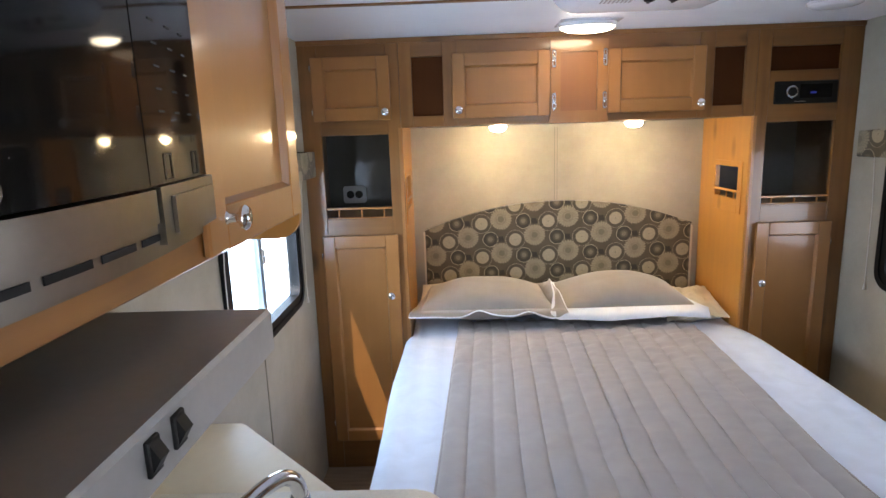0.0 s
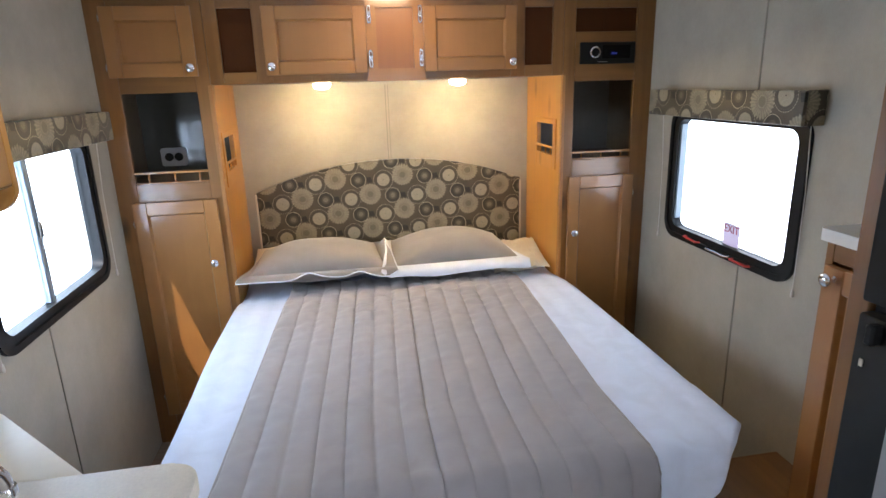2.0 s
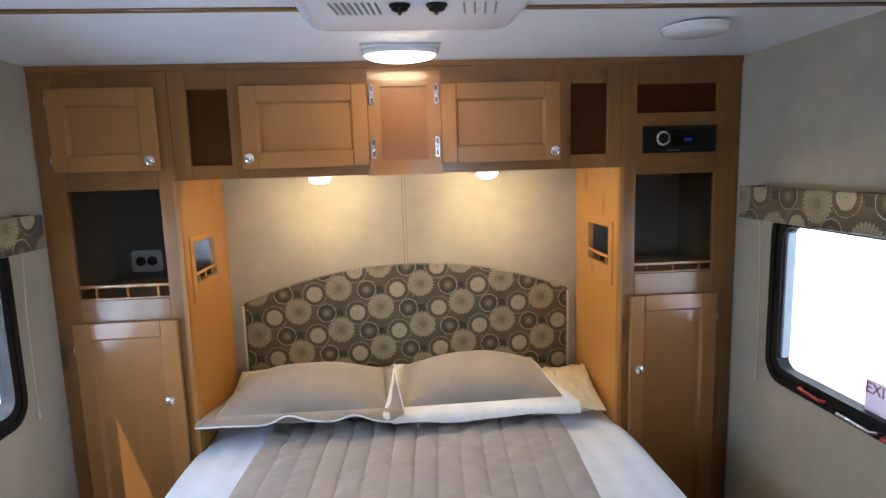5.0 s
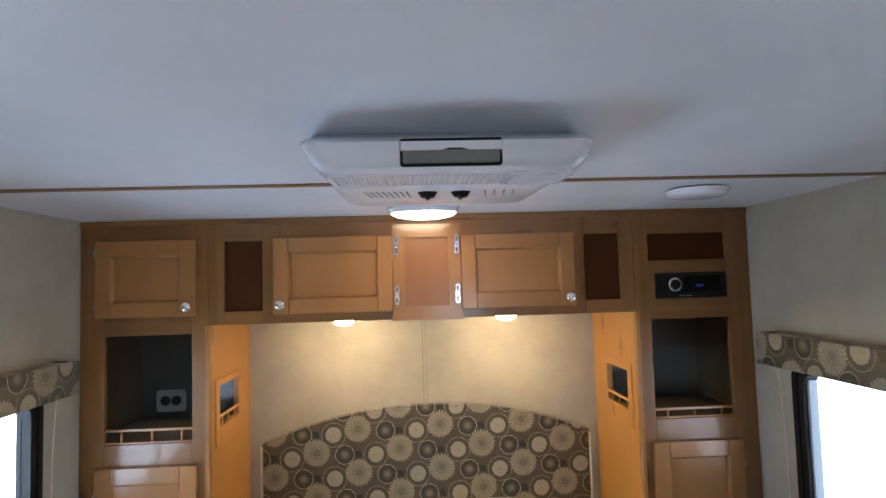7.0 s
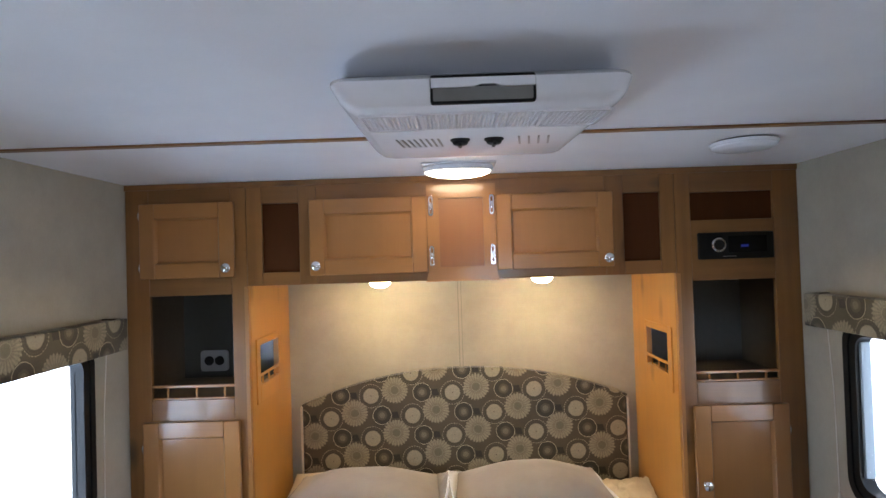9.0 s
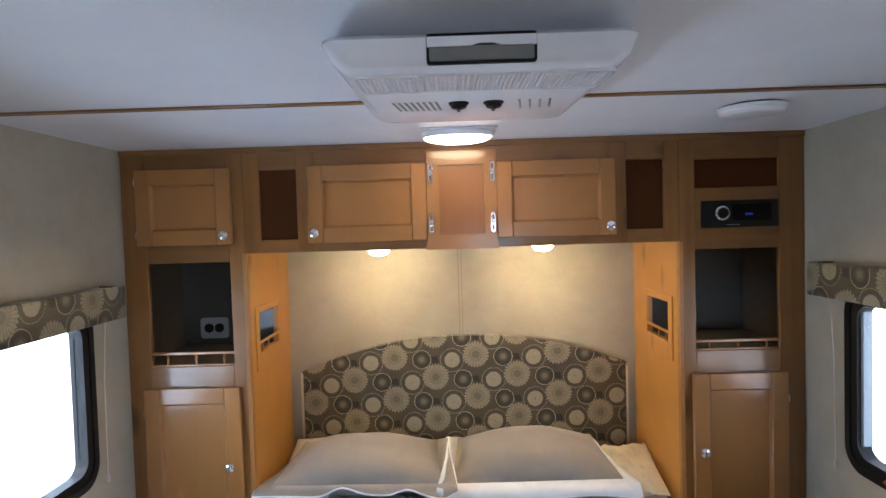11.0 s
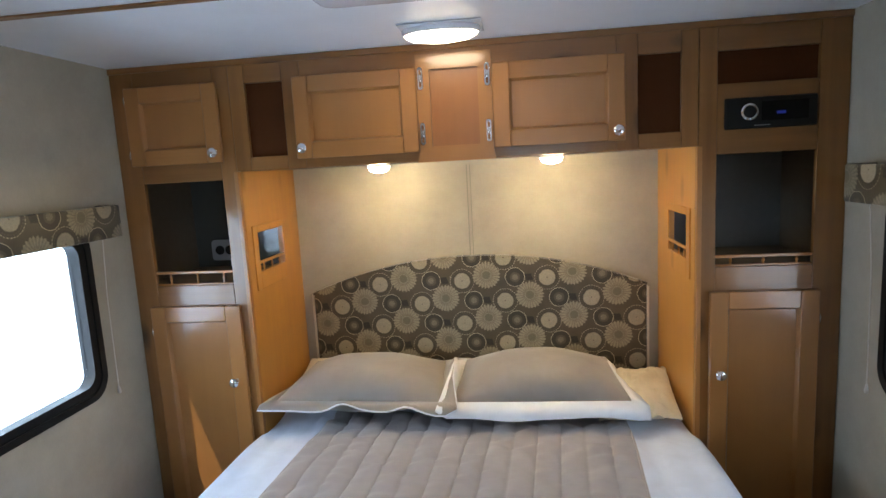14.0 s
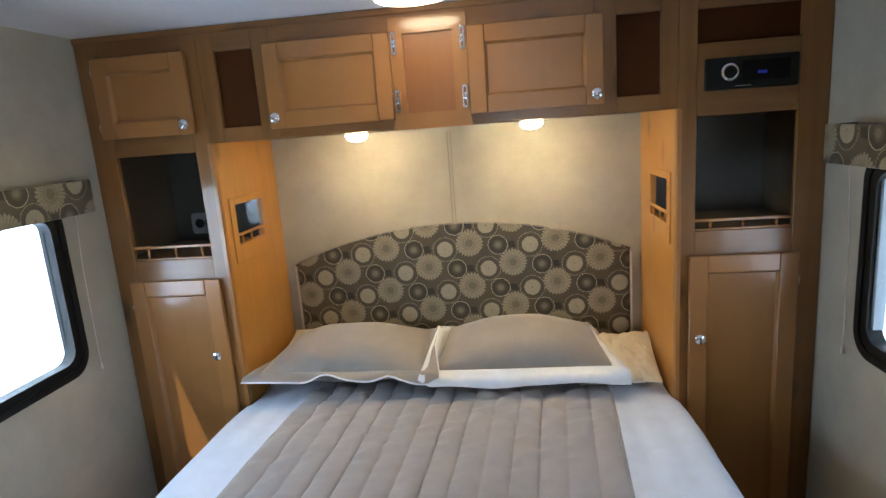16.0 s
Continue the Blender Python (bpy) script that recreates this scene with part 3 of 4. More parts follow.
def wardrobe(side, label):
    """A floor-to-ceiling tower beside the bed; side -1 is west."""
    s = side
    ob = thing("wardrobe", (s * 0.95, 0.2, 0), label, "wardrobe", "wardrobes beside the bed")
    inner, wall = 0.735, W - 0.001
    X = lambda a, b: (min(s * a, s * b), max(s * a, s * b))
    niche = (0.793, 1.079) if s < 0 else (0.792, 1.075)
    z_open = (1.193, 1.551) if s < 0 else (1.203, 1.549)
    # face frame, as stiles and rails round the openings
    top0 = 1.861 if s < 0 else 1.852
    for a, b in ((inner + 0.004, niche[0]), (niche[1], wall)):
        part("stile", one_box(*X(a, b), 0, 0.018, 0, H - 0.001), WOOD_V, ob, "knotty stained face frame stile")
    if s < 0:
        levels = [(0, 0.30), (1.10, z_open[0]), (z_open[1], 1.64), (1.84, H - 0.001)]
    else:
        levels = [(0, 0.30), (1.10, z_open[0]), (z_open[1], 1.756), (top0, H - 0.001)]
    for a, b in levels:
        part("rail", one_box(*X(niche[0], niche[1]), 0.0006, 0.0174, a, b), WOOD_H, ob)
    # flank towards the bed, with its opening
    flank_turn = lambda u, v, d: Vector((s * (inner + d), u, v))
    bm = ring_slab(bmesh.new(), [(0.0185, 0), (BACK - 0.001, 0), (BACK - 0.001, 1.577), (0.0185, 1.577)],
                   [(0.092, 1.217), (0.314, 1.217), (0.314, 1.36), (0.092, 1.36)], flank_turn, 0, 0.016)
    part("flank", bm, HONEY, ob, "honey coloured knotty side panel", smooth=False)
    bm = bmesh.new()
    box(bm, *X(inner + 0.0005, inner + 0.0165), -0.001, 0.0185, 0, 1.577, 0.002)
    part("edge_strip", bm, DOOR_V, ob, "pale wooden corner strip")
    side_opening(ob, s * inner, s)
    # niche lining, shelf, and the smoked glass at its back
    for name, spot in (("niche_shelf", (inner + 0.016, wall, z_open[0] - 0.018, z_open[0])), ("niche_top", (inner + 0.016, wall, z_open[1] + 0.002, z_open[1] + 0.018)),
                       ("niche_side", (wall - 0.012, wall, z_open[0], z_open[1] + 0.002))):
        part(name, one_box(*X(spot[0], spot[1]), 0.018, 0.405, spot[2], spot[3], bevel=0), NICHE, ob, smooth=False)
    part("back_panel", one_box(*X(inner + 0.016, wall - 0.012), 0.400, 0.405, z_open[0], z_open[1] + 0.002, bevel=0), SMOKED_GLASS if s < 0 else GREY_PLASTIC, ob, "smoked glass at the back of the niche" if s < 0 else "dark grey niche back", smooth=False)
    u0, u1 = X(*niche)
    gallery(ob, front, u0, u1, z_open[0], 1.243 if s < 0 else 1.240, (0.18, 0.53, 0.87) if s < 0 else (0.17, 0.51, 0.85))
    # lower door
    d0, d1 = (-1.104, -0.772) if s < 0 else (0.773, 1.092)
    top = 1.121 if s < 0 else 1.127
    hinge = d0 - 0.004 if s < 0 else d1 + 0.004
    shaker_door(ob, front, d0, d1, 0.145, top, (-0.810, 0.851) if s < 0 else (0.802, 0.865), 0.055,
                hinges=((hinge, top - 0.09), (hinge, 0.235)), leaf=0.55)
    if s < 0:
        shaker_door(ob, front, -1.103, -0.777, 1.611, 1.870, (-0.799, 1.643), 0.052, hinges=((-1.107, 1.83), (-1.107, 1.65)), leaf=0.55)
    else:
        recess(ob, front, 0.792, 1.075, 1.756, 1.852, BROWN)
    return ob


left_tower = wardrobe(-1, "knotty alder wardrobe tower with open niche and two doors")
right_tower = wardrobe(1, "knotty alder wardrobe tower with niche and built-in radio")

# double socket on the smoked glass of the niche
socket = thing("wall_outlet", (-1.02, 0.398, 1.218), "grey double power socket in the niche", "outlet")
bm = outline_slab(bmesh.new(), rounded(-1.078, -0.963, 1.219, 1.304, 0.014), front, -0.399, -0.392)
part("cover_plate", bm, FRIDGE_GREY, socket)
for u in (-1.042, -0.999):
    part("socket_face", spin(bmesh.new(), [(0.019, 0), (0.019, 0.004), (0.017, 0.005)], (u, 0.392, 1.262), "y", 20), BLACK, socket, "black socket face")

# radio in the right tower
radio = thing("car_radio", (0.94, 0.0, 1.62), "black car radio with a silver ringed knob, set in the cabinet", "radio")
part("fascia", slab(bmesh.new(), front, 0.812, 1.071, 1.6205, 1.712, -0.02, 0.006, 0.004), BLACK, radio)
part("display", slab(bmesh.new(), front, 0.915, 1.045, 1.643, 1.698, 0.0055, 0.0075, 0.001), GLASS_BLACK, radio)
part("digits", slab(bmesh.new(), front, 0.957, 0.982, 1.660, 1.668, 0.0076, 0.0082, 0), BLUE_GLOW, radio, "small lit blue digits", smooth=False)
bm = spin(bmesh.new(), [(0.021, 0), (0.0245, 0.004), (0.0245, 0.014), (0.020, 0.017), (0.018, 0.0165)], (0.877, -0.005, 1.669), "y", 28)
dial = part("volume_knob", bm, CHROME, radio, "silver ring knob")
part("knob_cap", spin(bmesh.new(), [(0.0172, 0), (0.0172, 0.018), (0.014, 0.019)], (0.877, -0.005, 1.669), "y", 28), BLACK, dial)
part("slot", slab(bmesh.new(), front, 0.895, 0.940, 1.6285, 1.6305, 0.006, 0.0068, 0), FRIDGE_GREY, radio, smooth=False)

# ---- overhead cabinet across the bed ----
over = thing("overhead_cabinet", (0.0, 0.2, 1.577), "stained wooden overhead cabinet with two doors above the bed", "cabinet")
IN = 0.738
for a, b in ((-IN, -0.685), (-0.556, -0.495), (0.500, 0.563), (0.689, IN)):
    part("stile", one_box(a, b, 0, 0.018, 1.578, H - 0.001), WOOD_V, over, "knotty stained face frame stile")
for a in ((-0.685, -0.556, 1.861, H - 0.001), (0.563, 0.689, 1.858, H - 0.001), (-0.685, -0.556, 1.578, 1.622), (0.563, 0.689, 1.578, 1.624),
          (-0.495, 0.500, 1.84, H - 0.001), (-0.495, 0.500, 1.578, 1.64)):
    part("rail", one_box(a[0], a[1], 0.0006, 0.0174, a[2], a[3]), WOOD_H, over)
part("backing_stile", one_box(-0.13, 0.14, 0.0008, 0.0172, 1.641, 1.839, bevel=0), WOOD_V, over, smooth=False)
part("bottom_board", one_box(-IN + 0.004, IN - 0.004, 0.0185, BACK - 0.001, 1.577, 1.588, bevel=0), WOOD_H, over, smooth=False)
recess(over, front, -0.685, -0.556, 1.622, 1.861, BROWN)
recess(over, front, 0.563, 0.689, 1.624, 1.858, BROWN)
# the middle board with its flared foot and sunk panel
bm = bmesh.new()
for quad in (((-0.1112, 1.905), (0.1242, 1.905), (0.081, 1.858), (-0.070, 1.858)),
             ((0.1242, 1.905), (0.1235, 1.606), (0.081, 1.623), (0.081, 1.858)),
             ((-0.1105, 1.606), (-0.1112, 1.905), (-0.070, 1.858), (-0.070, 1.623)),
             ((0.1235, 1.606), (0.130, 1.574), (-0.120, 1.574), (-0.1105, 1.606), (-0.070, 1.623), (0.081, 1.623))):
    bm.faces.new([bm.verts.new(front(u, v, 0.016)) for u, v in quad])
bmesh.ops.remove_doubles(bm, verts=bm.verts, dist=1e-5)
made = bmesh.ops.extrude_face_region(bm, geom=bm.faces[:])["geom"]
bmesh.ops.translate(bm, verts=[g for g in made if isinstance(g, bmesh.types.BMVert)], vec=(0, 0.016, 0))
centre = part("centre_board", bm, DOOR_V, over, "pale centre board flared at its foot", smooth=False)
part("sunk_panel", slab(bmesh.new(), front, -0.073, 0.084, 1.620, 1.861, 0.0005, 0.004, 0), CENTRE, centre, "reddish sunk wooden panel", smooth=False)
shaker_door(over, front, -0.517, -0.112, 1.607, 1.868, (-0.492, 1.640), 0.052, hinges=((-0.0975, 1.832), (-0.0975, 1.662)))
shaker_door(over, front, 0.125, 0.523, 1.608, 1.865, (0.500, 1.638), 0.052, hinges=((0.1105, 1.832), (0.1105, 1.662)))
whole("trim_cornice", one_box(-W + 0.001, W - 0.001, -0.007, -0.0005, 1.919, H - 0.001, bevel=0.002), WOOD_H, "thin wooden cornice strip under the ceiling", "trim", kind="structure")


# ---- lamps ----
def puck_lamp(x, y, z):
    ob = thing("puck_light", (x, y, z - 0.031), "small lit round puck light under the overhead cabinet", "light", "puck lights over the bed")
    part("rim", spin(bmesh.new(), [(0.040, 0), (0.043, -0.003), (0.043, -0.008), (0.039, -0.010)], (x, y, z), count=32), WHITE_PLASTIC, ob)
    part("lens", spin(bmesh.new(), [(0.039, -0.0101), (0.037, -0.017), (0.030, -0.024), (0.018, -0.029), (0.003, -0.031)], (x, y, z), count=32), PUCK_GLOW, ob, "warm glowing lens")


puck_lamp(-0.311, 0.25, 1.577)
puck_lamp(0.316, 0.25, 1.577)
dome = thing("ceiling_light", (-0.004, -0.200, 1.889), "lit oval white dome light on the ceiling", "light")
part("base_plate", one_box(-0.116, 0.112, -0.275, -0.125, H - 0.005, H - 0.0005, bevel=0.002), WHITE_PLASTIC, dome)


def oval(profile, across):
    bm = spin(bmesh.new(), profile, (0, 0, 0), count=48)
    bmesh.ops.scale(bm, vec=(1.0, across, 1.0), verts=bm.verts)
    bmesh.ops.translate(bm, vec=(-0.004, -0.200, H), verts=bm.verts)
    return bm


part("housing", oval([(0.109, -0.0052), (0.110, -0.012), (0.107, -0.018), (0.104, -0.021), (0.102, -0.018)], 0.62), WHITE_PLASTIC, dome, "white plastic housing ring")
part("lens", oval([(0.1015, -0.0205), (0.098, -0.026), (0.082, -0.033), (0.050, -0.038), (0.005, -0.040)], 0.60), DOME_GLOW, dome, "bright warm white lens")

detector = thing("smoke_detector", (0.755, -0.445, 1.914), "round white smoke detector on the ceiling", "smoke detector")
# near-black ring stands in for the shadow line above the detector
part("gap_ring", spin(bmesh.new(), [(0.074, -0.0005), (0.074, -0.004)], (0.755, -0.445, H), count=40), DARK_SLOT, detector, "dark ring painted as the shadow line under the ceiling")
part("base", spin(bmesh.new(), [(0.083, -0.0042), (0.085, -0.006), (0.083, -0.013)], (0.755, -0.445, H), count=40), WHITE_PLASTIC, detector)
part("cover", spin(bmesh.new(), [(0.081, -0.0132), (0.079, -0.018), (0.070, -0.023), (0.050, -0.0255), (0.002, -0.026)], (0.755, -0.445, H), count=40), WHITE_PLASTIC, detector)

# ---- air conditioner on the ceiling ----
ac = thing("air_conditioner", (0.017, -0.93, 1.85), "white plastic ceiling air conditioner shroud with black knobs", "air conditioner")
bm = bmesh.new()
rings = []
for x0, x1, y0, y1, zn, zf, r in ((-0.208, 0.238, -1.085, -0.640, H - 0.0005, H - 0.0005, 0.035), (-0.211, 0.241, -1.118, -0.640, 1.926, 1.927, 0.035),
                                   (-0.210, 0.240, -1.160, -0.645, 1.915, 1.920, 0.034), (-0.206, 0.236, -1.182, -0.652, 1.903, 1.911, 0.032),
                                   (-0.190, 0.223, -1.189, -0.668, 1.876, 1.892, 0.030),
                                   (-0.178, 0.211, -1.184, -0.684, 1.864, 1.882, 0.028), (-0.166, 0.200, -1.172, -0.712, 1.858, 1.875, 0.026)):
    ring = []
    for u, v in rounded(x0, x1, y0, y1, r, 6):
        f_ = (v - y0) / (y1 - y0)
        ring.append(bm.verts.new((u, v, zn + (zf - zn) * f_)))
    rings.append(ring)
for a, b in zip(rings, rings[1:]):
    for i in range(len(a)):
        j = (i + 1) % len(a)
        bm.faces.new((a[i], a[j], b[j], b[i]))
bm.faces.new(rings[-1])
part("shroud", bm, WHITE_PLASTIC, ac)


def under(u, v, d):
    """A place on the shroud's sloped underside."""
    return Vector((u, v, 1.858 + 0.017 * (v + 1.172) / 0.46 - d))


def patch(bm, u0, u1, v0, v1, d0, d1, lean=0.0):
    return outline_slab(bm, [(u0, v0), (u1, v0), (u1 + lean, v1), (u0 + lean, v1)], under, d0, d1)


near = lambda u, v, d: Vector((u, -1.1875 - d + (v - 1.885) * -0.05, v))
part("outlet_recess", outline_slab(bmesh.new(), rounded(-0.058, 0.090, 1.864, 1.904, 0.004, 2), near, -0.02, 0.0035), DARK_SLOT, ac, "dark air outlet slot")
part("grey_vane", outline_slab(bmesh.new(), rounded(-0.054, 0.086, 1.868, 1.887, 0.002, 2), near, 0.002, 0.0045), GREY_PLASTIC, ac, "grey air vane")
flap = [(-0.057, 1.899), (0.089, 1.899), (0.089, 1.886), (0.042, 1.886), (0.032, 1.8895), (0.012, 1.8895), (0.002, 1.886), (-0.057, 1.886)]
part("flap", outline_slab(bmesh.new(), flap, near, 0.002, 0.0075), WHITE_PLASTIC, ac)
# shade between the lattice bars is put into this sheet's grey
part("grille_backing", patch(bmesh.new(), -0.160, 0.196, -1.161, -1.050, -0.001, 0.0004), LATTICE_GREY, ac, "grey sheet painted as shade behind the lattice", smooth=False)
grille = bmesh.new()
for i in range(52):
    u = -0.159 + i * 0.354 / 51
    patch(grille, u - 0.0016, u + 0.0016, -1.160, -1.051, -0.001, 0.0018)
for j in range(14):
    v = -1.160 + j * 0.109 / 13
    patch(grille, -0.160, 0.196, v - 0.0014, v + 0.0014, -0.001, 0.0020)
tagged(part("intake_grille", grille, WHITE_PLASTIC, ac, "fine white intake lattice", smooth=False), kind="stuff")
rim = bmesh.new()
ring_slab(rim, rounded(-0.166, -0.070, -1.167, -1.050, 0.012, 3), rounded(-0.160, -0.076, -1.161, -1.056, 0.008, 3), under, -0.001, 0.004)
part("grille_rim", rim, WHITE_PLASTIC, ac, smooth=False)
rim = bmesh.new()
ring_slab(rim, rounded(0.106, 0.204, -1.167, -1.050, 0.012, 3), rounded(0.112, 0.198, -1.161, -1.056, 0.008, 3), under, -0.001, 0.004)
part("grille_rim", rim, WHITE_PLASTIC, ac, smooth=False)
slots = bmesh.new()
for i in range(8):
    u = -0.130 + i * 0.0108
    patch(slots, u, u + 0.004, -0.950, -0.865, -0.001, 0.0008, 0.008)
for i in range(4):
    u = 0.092 + i * 0.018
    patch(slots, u, u + 0.004, -0.950, -0.865, -0.001, 0.0008, 0.012)
tagged(part("vent_slotting", slots, GREY_PLASTIC, ac, "narrow vent slots", smooth=False), kind="stuff")
for u in (-0.012, 0.050):
    base_ = under(u, -0.935, 0)
    bm = spin(bmesh.new(), [(0.018, 0), (0.018, -0.003), (0.0145, -0.005), (0.0135, -0.009), (0.010, -0.011)], base_, count=26)
    box(bm, u - 0.0035, u + 0.0035, -0.950, -0.920, base_.z - 0.014, base_.z - 0.008, 0.0015)
    part("control_knob", bm, BLACK, ac, "black control knob with a grip")


# ---- valances and blind cords ----
def valance(side, label):
    s = side
    ob = thing("window_valance", (s * 1.12, -0.57, 1.395), label, "valance", "valances over the windows")
    y0, y1, z0, z1 = (-1.010, -0.138, 1.390, 1.492) if s < 0 else (-1.008, -0.138, 1.404, 1.507)
    xf, xw = s * (W - 0.080), s * (W - 0.001)
    bm = bmesh.new()
    X = lambda a, b: (min(a, b), max(a, b))
    box(bm, *X(xf, xf + s * 0.014), y0, y1, z0, z1, 0.005, 2)
    front_ = part("front_board", bm, MEDALLION, ob, "medallion print fabric front")
    metre_uv(front_, lambda p: (s * p.y, -p.z), (-0.21, 1.487) if s < 0 else (0.591, 1.492))
    for a in ((y0, y0 + 0.014), (y1 - 0.014, y1)):
        end = part("end_board", one_box(*X(xf + s * 0.015, xw), *a, z0, z1, bevel=0.003), MEDALLION, ob)
        metre_uv(end, lambda p: (p.x, -p.z), (0.05, 1.49))
    lid = part("top_board", one_box(*X(xf + s * 0.015, xw), y0 + 0.015, y1 - 0.015, z1 - 0.016, z1 - 0.004, bevel=0.001), MEDALLION, ob)
    metre_uv(lid, lambda p: (p.y, p.x))
    part("head_rail", one_box(*X(s * (W - 0.045), s * (W - 0.012)), y0 + 0.05, y1 - 0.06, z0 + 0.012, z0 + 0.04, bevel=0.003), CORD, ob, "pale blind head rail")


valance(-1, "fabric box valance in brown medallion print over a window")
valance(1, "fabric box valance in brown medallion print over a window")


def blind_cord(side, y, bottom):
    s = side
    ob = thing("blind_cord", (s * (W - 0.012), y, bottom), "thin white hanging blind cord with a toggle", "cord", "blind cords")
    pts = [(s * (W - 0.025), y, 1.405), (s * (W - 0.014), y - 0.002, 1.2), (s * (W - 0.012), y - 0.004, bottom + 0.02)]
    part("string", tube(bmesh.new(), pts, 0.0016, 6), CORD, ob)
    part("toggle", spin(bmesh.new(), [(0.002, 0.026), (0.004, 0.020), (0.006, 0.004), (0.0045, 0)], (s * (W - 0.012), y - 0.004, bottom), count=10), CORD, ob)


blind_cord(-1, -0.162, 0.868)
blind_cord(-1, -0.985, 0.868)
blind_cord(1, -0.165, 0.862)
blind_cord(1, -0.985, 0.862)

# ---- bed ----
TOP, HALF, FOOT = 0.665, 0.712, -1.375
bed = thing("bed", (0, -0.47, 0), "wooden bed platform with a thick mattress", "bed")
part("platform", one_box(-0.70, 0.64, -1.27, BACK - 0.002, 0, 0.34, bevel=0.004), WOOD_Y, bed, "wooden bed platform")
part("mattress", one_box(-0.705, 0.665, -1.290, BACK - 0.062, 0.341, 0.645, bevel=0.06, steps=4), SHEET, bed, "white mattress")


def draped(a, b, lift, ripple=0.0):
    """Where the flat cloth's point (a, b) lies on the bed; lift is out from it."""
    over_x, over_y = max(abs(a) - HALF, 0.0), max(FOOT - b, 0.0)
    s = 1.0 if a > 0 else -1.0
    drop = math.hypot(over_x, over_y)
    if drop < 1e-6:
        p = Vector((a, b, TOP + lift))
    else:
        nx, ny = over_x / drop, over_y / drop
        r = 0.05
        if drop < r * math.pi / 2:
            ang = drop / r
            out, down = r * math.sin(ang), r * (1 - math.cos(ang))
            normal = Vector((s * nx * math.sin(ang), -ny * math.sin(ang), math.cos(ang)))
        else:
            rest = drop - r * math.pi / 2
            foot = max(0.0, min(1.0, (0.2 - b) / 1.55))
            splay = (0.75 if s > 0 else 0.10 + 0.10 * foot ** 2) * nx * nx + 0.07 * ny * ny + 0.35 * nx * ny
            out, down = r + rest * splay / math.hypot(1, splay), r + rest / math.hypot(1, splay)
            normal = Vector((s * nx, -ny, splay)).normalized()
        base_x = max(-HALF, min(HALF, a))
        base_y = max(FOOT, b)
        wave = ripple * math.sin(9 * a + 7 * b) * min(1.0, drop / 0.2)
        if s > 0 and ripple > 0.005 and b < -1.1 and a > 0.5:
            wave += 0.020 * math.sin((a - 0.56) * 42) * min(1.0, drop / 0.10) * min(1.0, (a - 0.5) / 0.06)
        p = Vector((base_x + s * nx * (out + wave), base_y - ny * (out + wave), TOP - down)) + normal * lift
        if b > -0.01 and abs(p.x) > 0.728:
            p.x = s * 0.728
    p.z -= 0.028 * math.exp(-((b - 0.10) / 0.17) ** 2)
    soft = noise.noise(Vector((a * 3.1, b * 2.7, 1.0))) * 0.006 + noise.noise(Vector((a * 9, b * 8, 4.0))) * 0.0025
    if drop < 1e-6:
        p.z += soft
    else:
        p += Vector((s * soft * 0.5, -soft * 0.5, 0))
    return p


def cloth_sheet(name, a_of, b0, b1, na, nb, lift_of, ripple, material, label, category, thick):
    """A draped sheet: a_of(b) gives its two edges, lift_of(s, b) its height over the bed."""
    bm = bmesh.new()
    grid = []
    for j in range(nb + 1):
        b = b0 + (b1 - b0) * j / nb
        left, right = a_of(b)
        grid.append([bm.verts.new(draped(left + (right - left) * i / na, b, lift_of(left + (right - left) * i / na, b, i / na), ripple)) for i in range(na + 1)])
    for r0, r1 in zip(grid, grid[1:]):
        for i in range(na):
            bm.faces.new((r0[i], r0[i + 1], r1[i + 1], r1[i]))
    ob = whole(name, bm, material, label, category)
    solid = ob.modifiers.new("thickness", "SOLIDIFY")
    solid.thickness, solid.offset = thick, -1
    return ob


def coverlet_edges(b):
    past = max(0.0, -1.205 - b)
    return (-HALF - 0.46, HALF + max(0.130 - 0.85 * past, -0.03 - 0.32 * past))


def coverlet_lift(a, b, s):
    stitch = abs(math.sin(math.pi * a / 0.095)) ** 0.6
    return 0.002 + 0.007 * stitch


coverlet = cloth_sheet("coverlet", coverlet_edges, BACK - 0.07, FOOT - 0.40, 120, 100, coverlet_lift, 0.010, SHEET,
            "white quilted coverlet draped over the bed", "bedding", 0.006)


def quilt_edges(b):
    f_ = max(0.0, min(1.0, -b / 1.4))
    return (-0.520 - 0.075 * f_, 0.535 - 0.085 * min(1.0, f_ * 1.3) + 0.02 * max(0.0, f_ - 0.8))


def quilt_lift(a, b, s):
    channel = abs(math.sin(math.pi * s * 14))
    puff = 0.011 * channel ** 0.40
    gather = 0.010 * math.exp(-((b - 0.02) / 0.13) ** 2) * (math.sin(38 * b + 11 * math.sin(5 * s)) * 0.5 + 0.5)
    crease = (0.004 + 0.009 * max(0.0, min(1.0, (b + 0.7) / 0.7))) * noise.noise(Vector((a * 14, b * 30, 2.0)))
    return 0.012 + puff + gather + crease + 0.004 * noise.noise(Vector((a * 5, b * 9, 7.0)))


quilt = cloth_sheet("quilt", quilt_edges, 0.16, FOOT - 0.37, 256, 150, quilt_lift, 0.003, QUILT,
            "taupe satin channel-stitched quilt across the bed", "quilt", 0.008)


def edge_binding(sheet, edges_of, side, b0, b1, lift, radius, material, ripple, label):
    """A corded binding sewn along one long edge of a sheet."""
    pts = [draped(edges_of(b)[side], b, lift, ripple) for b in [b0 + (b1 - b0) * i / 60 for i in range(61)]]
    part("binding", tube(bmesh.new(), pts, radius, 6), material, sheet, label)


